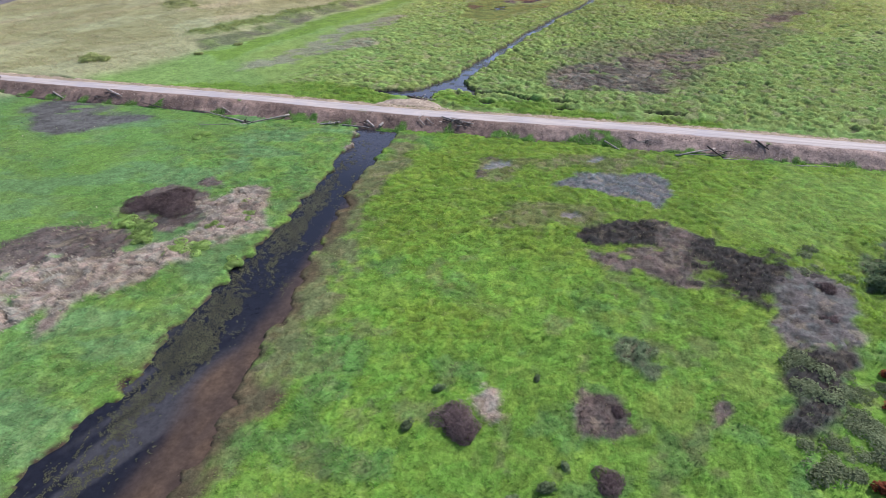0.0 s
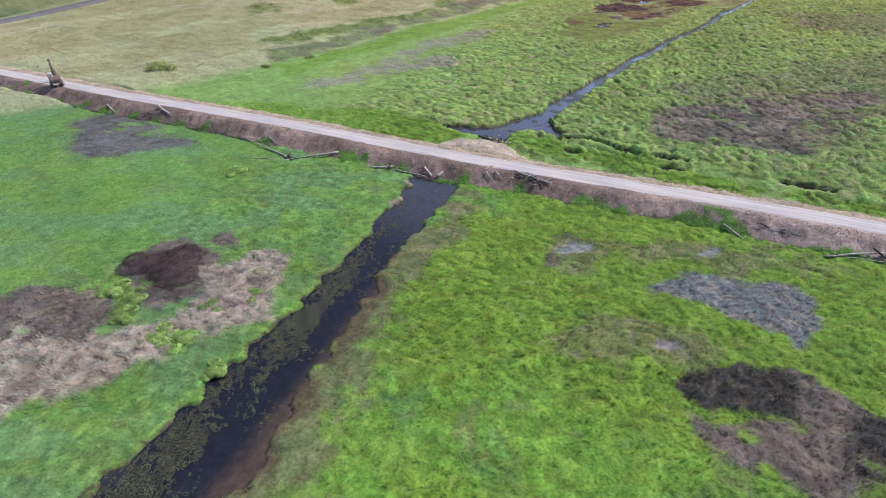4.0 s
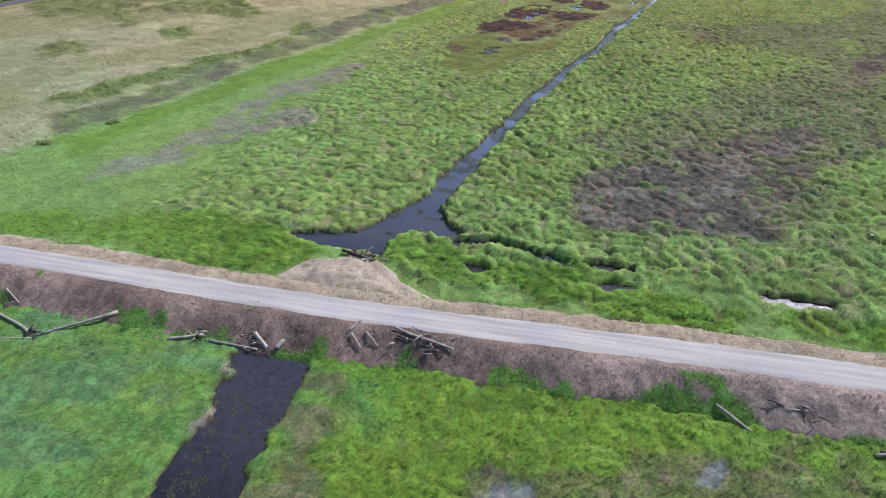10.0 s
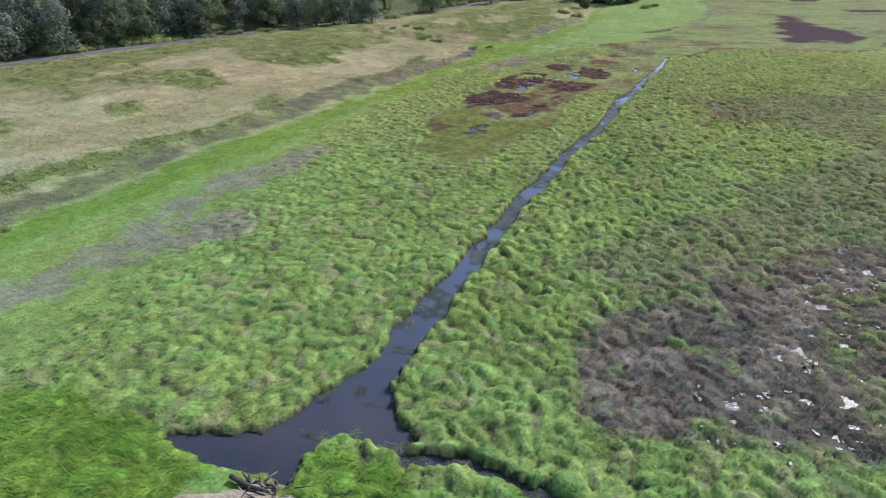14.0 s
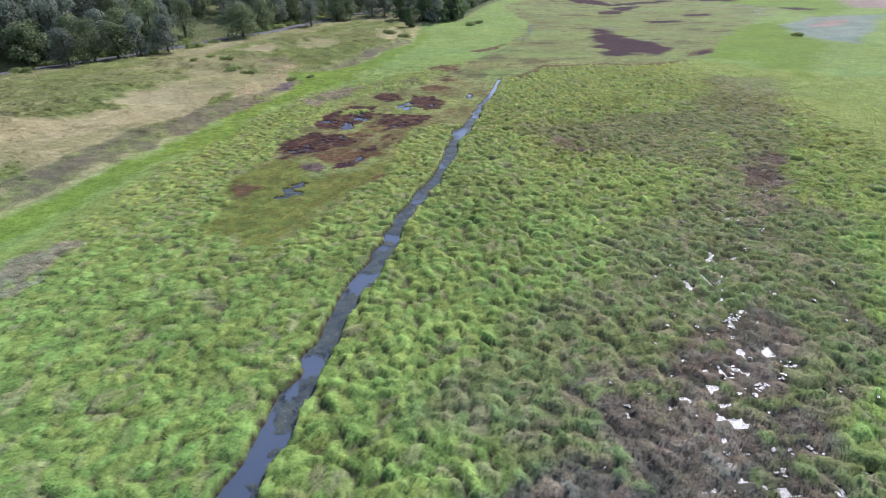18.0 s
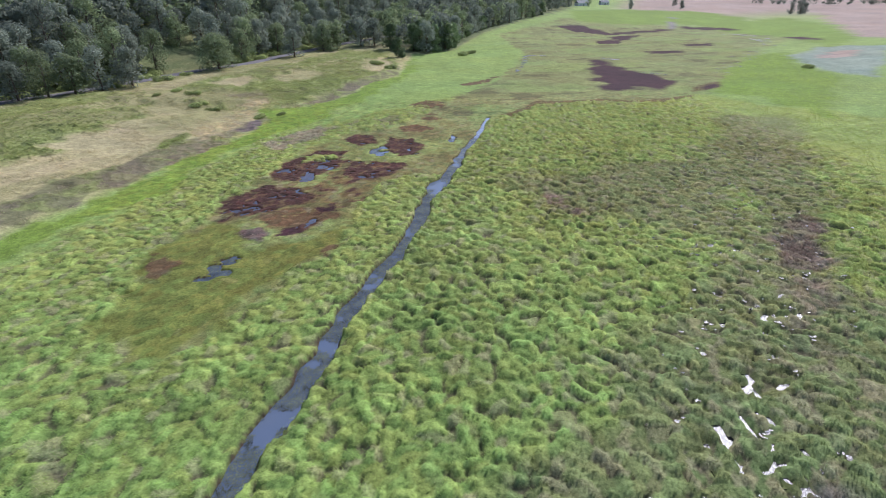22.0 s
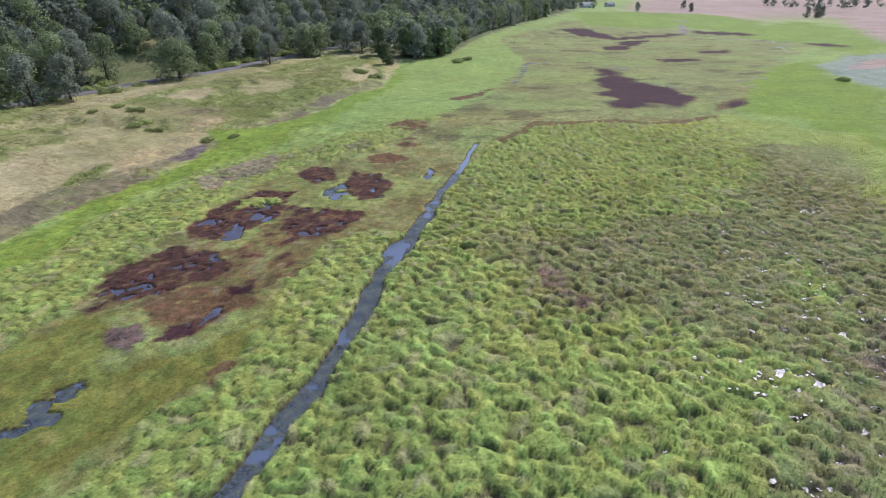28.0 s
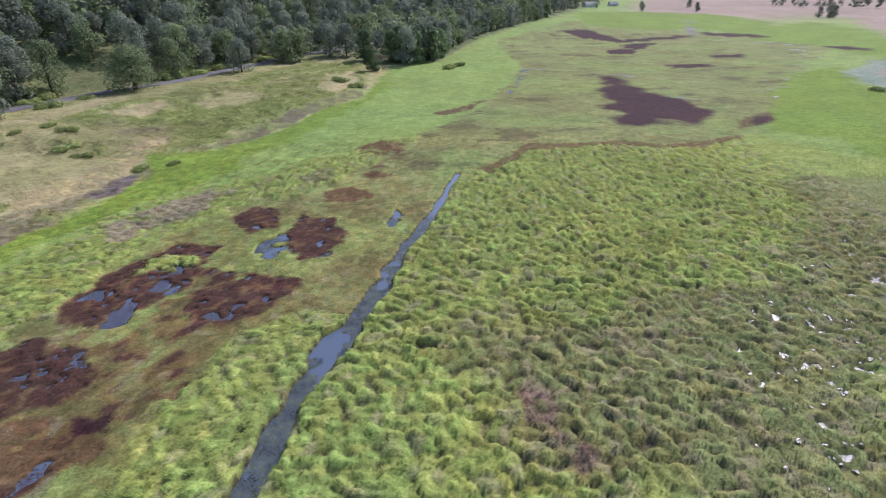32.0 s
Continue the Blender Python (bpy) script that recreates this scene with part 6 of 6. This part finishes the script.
# ---- shrubs ----
GREEN_SHRUB = shrub(0.85, 3.4, 51, M_SHRUB, "low straggling green bush in the dry field", 900, 0.17, uneven=True)
PALE_SHRUB = shrub(0.9, 1.5, 52, M_WILLOW, "small pale green shrub standing in the meadow grass", 500, 0.16, slim=0.3)
SCRUB = shrub(0.6, 2.4, 56, M_LEAF, "low dark green bramble scrub on bare soil", 500, 0.14, "scrub", slim=0.45)
DEAD_SHRUB = shrub(0.9, 3.4, 53, M_TWIG, "leafless grey-brown dead bush in the meadow", 3000, 0.26, "dead_bush", "bush", slim=0.08)
RUST_SHRUB = shrub(0.9, 1.5, 54, M_RUST, "rust-red withered shrub on bare soil", 240, 0.16, "withered_shrub")
TUFT = shrub(0.55, 1.8, 57, M_TUFT, "mound of fresh green grass on the dead straw", 1600, 0.13, "grass_mound", "grass", slim=0.3, uneven=True)
BRAMBLE = shrub(0.75, 7.0, 55, M_TWIG, "broad mound of dark dead brambles", 15000, 0.15, "bramble_mound", "bramble", slim=0.14)
for x, y, s in ((-126, 117, 1.6), (-123, 118, 1.2), (-104, 131, 0.7), (-99, 143, 0.7), (-196, 273, 1.6), (-204, 255, 1.3), (-86, 342, 1.6), (-93, 346, 1.3), (-80, 330, 1.8), (-74, 326, 1.4), (-97, 338, 1.0), (-56, 318, 1.3), (-50, 322, 1.0),
                (24, 484, 2.2), (30, 492, 2.0), (-26, 440, 2.2), (-17, 428, 1.8), (182, 396, 1.6), (-120, 356, 1.9), (-108, 372, 2.2), (-104, 386, 1.5), (-186, 279, 1.8), (-178, 286, 2.0), (-150, 318, 2.0), (-166, 300, 1.7), (-160, 309, 2.2)):
    put(GREEN_SHRUB, x, y, None, s)
for k in range(90):
    y = random.choice((random.uniform(225, 398), random.uniform(424, 500)))
    put(GREEN_SHRUB, float(lane_x(y)) - random.choice((5, 6.5, 8, 9.5, 12, 15)) - random.uniform(0, 3), y, None, random.uniform(1.2, 2.8))
for x, y, s in ((0.9, 25.4, 1.0), (2.2, 27.6, 0.7), (-1.1, 36.4, 0.6), (-1.6, 23.6, 1.0), (-11.2, 28.4, 0.9), (-9.6, 33.0, 0.8), (36.5, 62, 2.2), (38.5, 64.5, 2.4), (34.5, 59, 2.0)):
    put(PALE_SHRUB, x, y, None, s)
for x, y, s in ((-7.6, 30.0, 1.15), (-6.4, 29.0, 0.9), (5.4, 27.2, 0.8), (6.4, 34.2, 0.5), (28.6, 57.6, 0.7), (27.6, 52.0, 0.5)):
    put(DEAD_SHRUB, x, y, None, s)
for x, y, s in ((30.2, 44.6, 1.0), (29.2, 40.4, 1.1), (25.4, 31.6, 1.1), (29.8, 35.2, 0.9)):
    put(RUST_SHRUB, x, y, None, s)
rs = np.random.default_rng(77)
for k in range(95):
    y = rs.uniform(26, 45)
    x = rs.uniform(19.5 + 0.15 * (y - 30), 32)
    if vnoise(np.array([x]), np.array([y]), 5, 78)[0] > 0.42:
        put(SCRUB, x, y, None, rs.uniform(0.5, 1.2))
for k in range(14):
    put(SCRUB, rs.uniform(25, 33), rs.uniform(60, 66), None, rs.uniform(0.5, 1.0))
for x, y, s in ((-58.5, 51.2, 1.6), (-55.7, 50.1, 1.5), (-53.7, 48.4, 1.4), (-55.4, 48.7, 1.2), (-47.6, 47.4, 1.8), (-45.7, 47.6, 1.6), (-46.5, 52.9, 1.3), (-45.8, 48.5, 1.3), (-48.2, 46.8, 1.3), (-56.9, 51.5, 1.2), (-68.2, 80.5, 1.6), (-43.8, 56.7, 1.2), (-39.2, 46.4, 1.3), (-46.5, 60.6, 1.1)):
    put(TUFT, x, y, None, s)
put(BRAMBLE, -56.5, 57.6, 20, 1.35)
put(BRAMBLE, -60.8, 56.0, 80, 0.9)
discard([*MODELS, LONE, GREEN_SHRUB, PALE_SHRUB, DEAD_SHRUB, RUST_SHRUB, BRAMBLE, SCRUB, TUFT])


# ---- the digger standing on the track ----
def excavator(x, y, turn):
    th = empty("excavator", x, y, surface_z(x, y) + 0.06, turn)
    for s in (-1, 1):
        bm = bmesh.new()
        box(bm, 0, s * 1.05, 0.42, 3.5, 0.55, 0.72, bevel=0.25)
        tr = part("crawler_track", bm, M_STEEL, th, "dark muddy steel track")
        for k in range(5):
            bm = bmesh.new()
            tube(bm, ((-1.3 + k * 0.65, s * 1.33, 0.36), (-1.3 + k * 0.65, s * 1.36, 0.36)), (0.2, 0.2), 10)
            part("roller", bm, M_STEEL, tr)
    part("turntable", tube(bmesh.new(), ((0, 0, 0.6), (0, 0, 0.98)), (0.75, 0.75), 14), M_STEEL, th)
    part("house", box(bmesh.new(), -0.5, 0, 1.5, 2.8, 2.3, 1.05, bevel=0.12), M_PAINT, th, "faded rust-brown engine house")
    part("counterweight", box(bmesh.new(), -1.95, 0, 1.45, 0.6, 2.2, 0.9, bevel=0.2), M_STEEL, th)
    cab = part("cab", box(bmesh.new(), 0.55, 0.7, 1.95, 1.3, 0.95, 1.6, bevel=0.1), M_CAB, th, "grey cab")
    part("cab_window", box(bmesh.new(), 0.55, 1.19, 2.25, 1.0, 0.03, 0.75, bevel=0.01), M_STEEL, cab, "dark window")
    part("boom", tube(bmesh.new(), ((0.9, -0.2, 1.4), (2.0, -0.2, 3.6), (3.3, -0.2, 4.9)), (0.28, 0.32, 0.2), 6), M_PAINT, th, "raised rust-brown boom")
    part("arm", tube(bmesh.new(), ((3.1, -0.2, 5.1), (3.9, -0.2, 3.4), (4.3, -0.2, 2.2)), (0.24, 0.2, 0.15), 6), M_PAINT, th)
    part("bucket", box(bmesh.new(), 4.3, -0.2, 1.8, 0.7, 0.95, 0.8, pose(0, 0, 0, 0, 25, 0), 0.12), M_STEEL, th, "dark steel bucket")
    part("hydraulic_ram", tube(bmesh.new(), ((1.3, -0.55, 1.5), (2.1, -0.55, 3.2)), (0.09, 0.07), 8), M_STEEL, th)
    return tagged(th, "rust-brown excavator with raised boom parked on the gravel track", "excavator")


excavator(-134.5, 97.0, 150)


# ---- far houses and posts ----
def barn(x, y, turn, l, w, h, label):
    th = empty("farm_building", x, y, surface_z(x, y), turn)
    part("wall", box(bmesh.new(), 0, 0, h / 2 - 0.2, l, w, h + 0.4, bevel=0), M_WHITE, th)
    bm = bmesh.new()
    v = [bm.verts.new(p) for p in ((-l / 2 - 0.4, -w / 2 - 0.4, h), (l / 2 + 0.4, -w / 2 - 0.4, h), (l / 2 + 0.4, w / 2 + 0.4, h), (-l / 2 - 0.4, w / 2 + 0.4, h), (-l / 2 - 0.4, 0, h + w * 0.35), (l / 2 + 0.4, 0, h + w * 0.35))]
    for f in ((0, 1, 5, 4), (2, 3, 4, 5), (0, 4, 3), (1, 2, 5), (3, 2, 1, 0)):
        bm.faces.new([v[i] for i in f])
    part("roof", bm, M_ROOF, th)
    for k in (-0.3, 0.0, 0.3):
        part("door" if k == 0 else "window", box(bmesh.new(), k * l, -w / 2 - 0.02, 1.2 if k == 0 else 1.7, 2.4 if k == 0 else 1.2, 0.08, 2.4 if k == 0 else 1.0, bevel=0), M_STEEL, th)
    return tagged(th, label, "building")


barn(300, 1220, 20, 24, 12, 5, "long white farm building far across the fields")
barn(350, 1250, 10, 16, 10, 4.5, "white farm building with a grey roof far off")
barn(262, 1230, 35, 14, 9, 4, "small white farm building by distant trees")
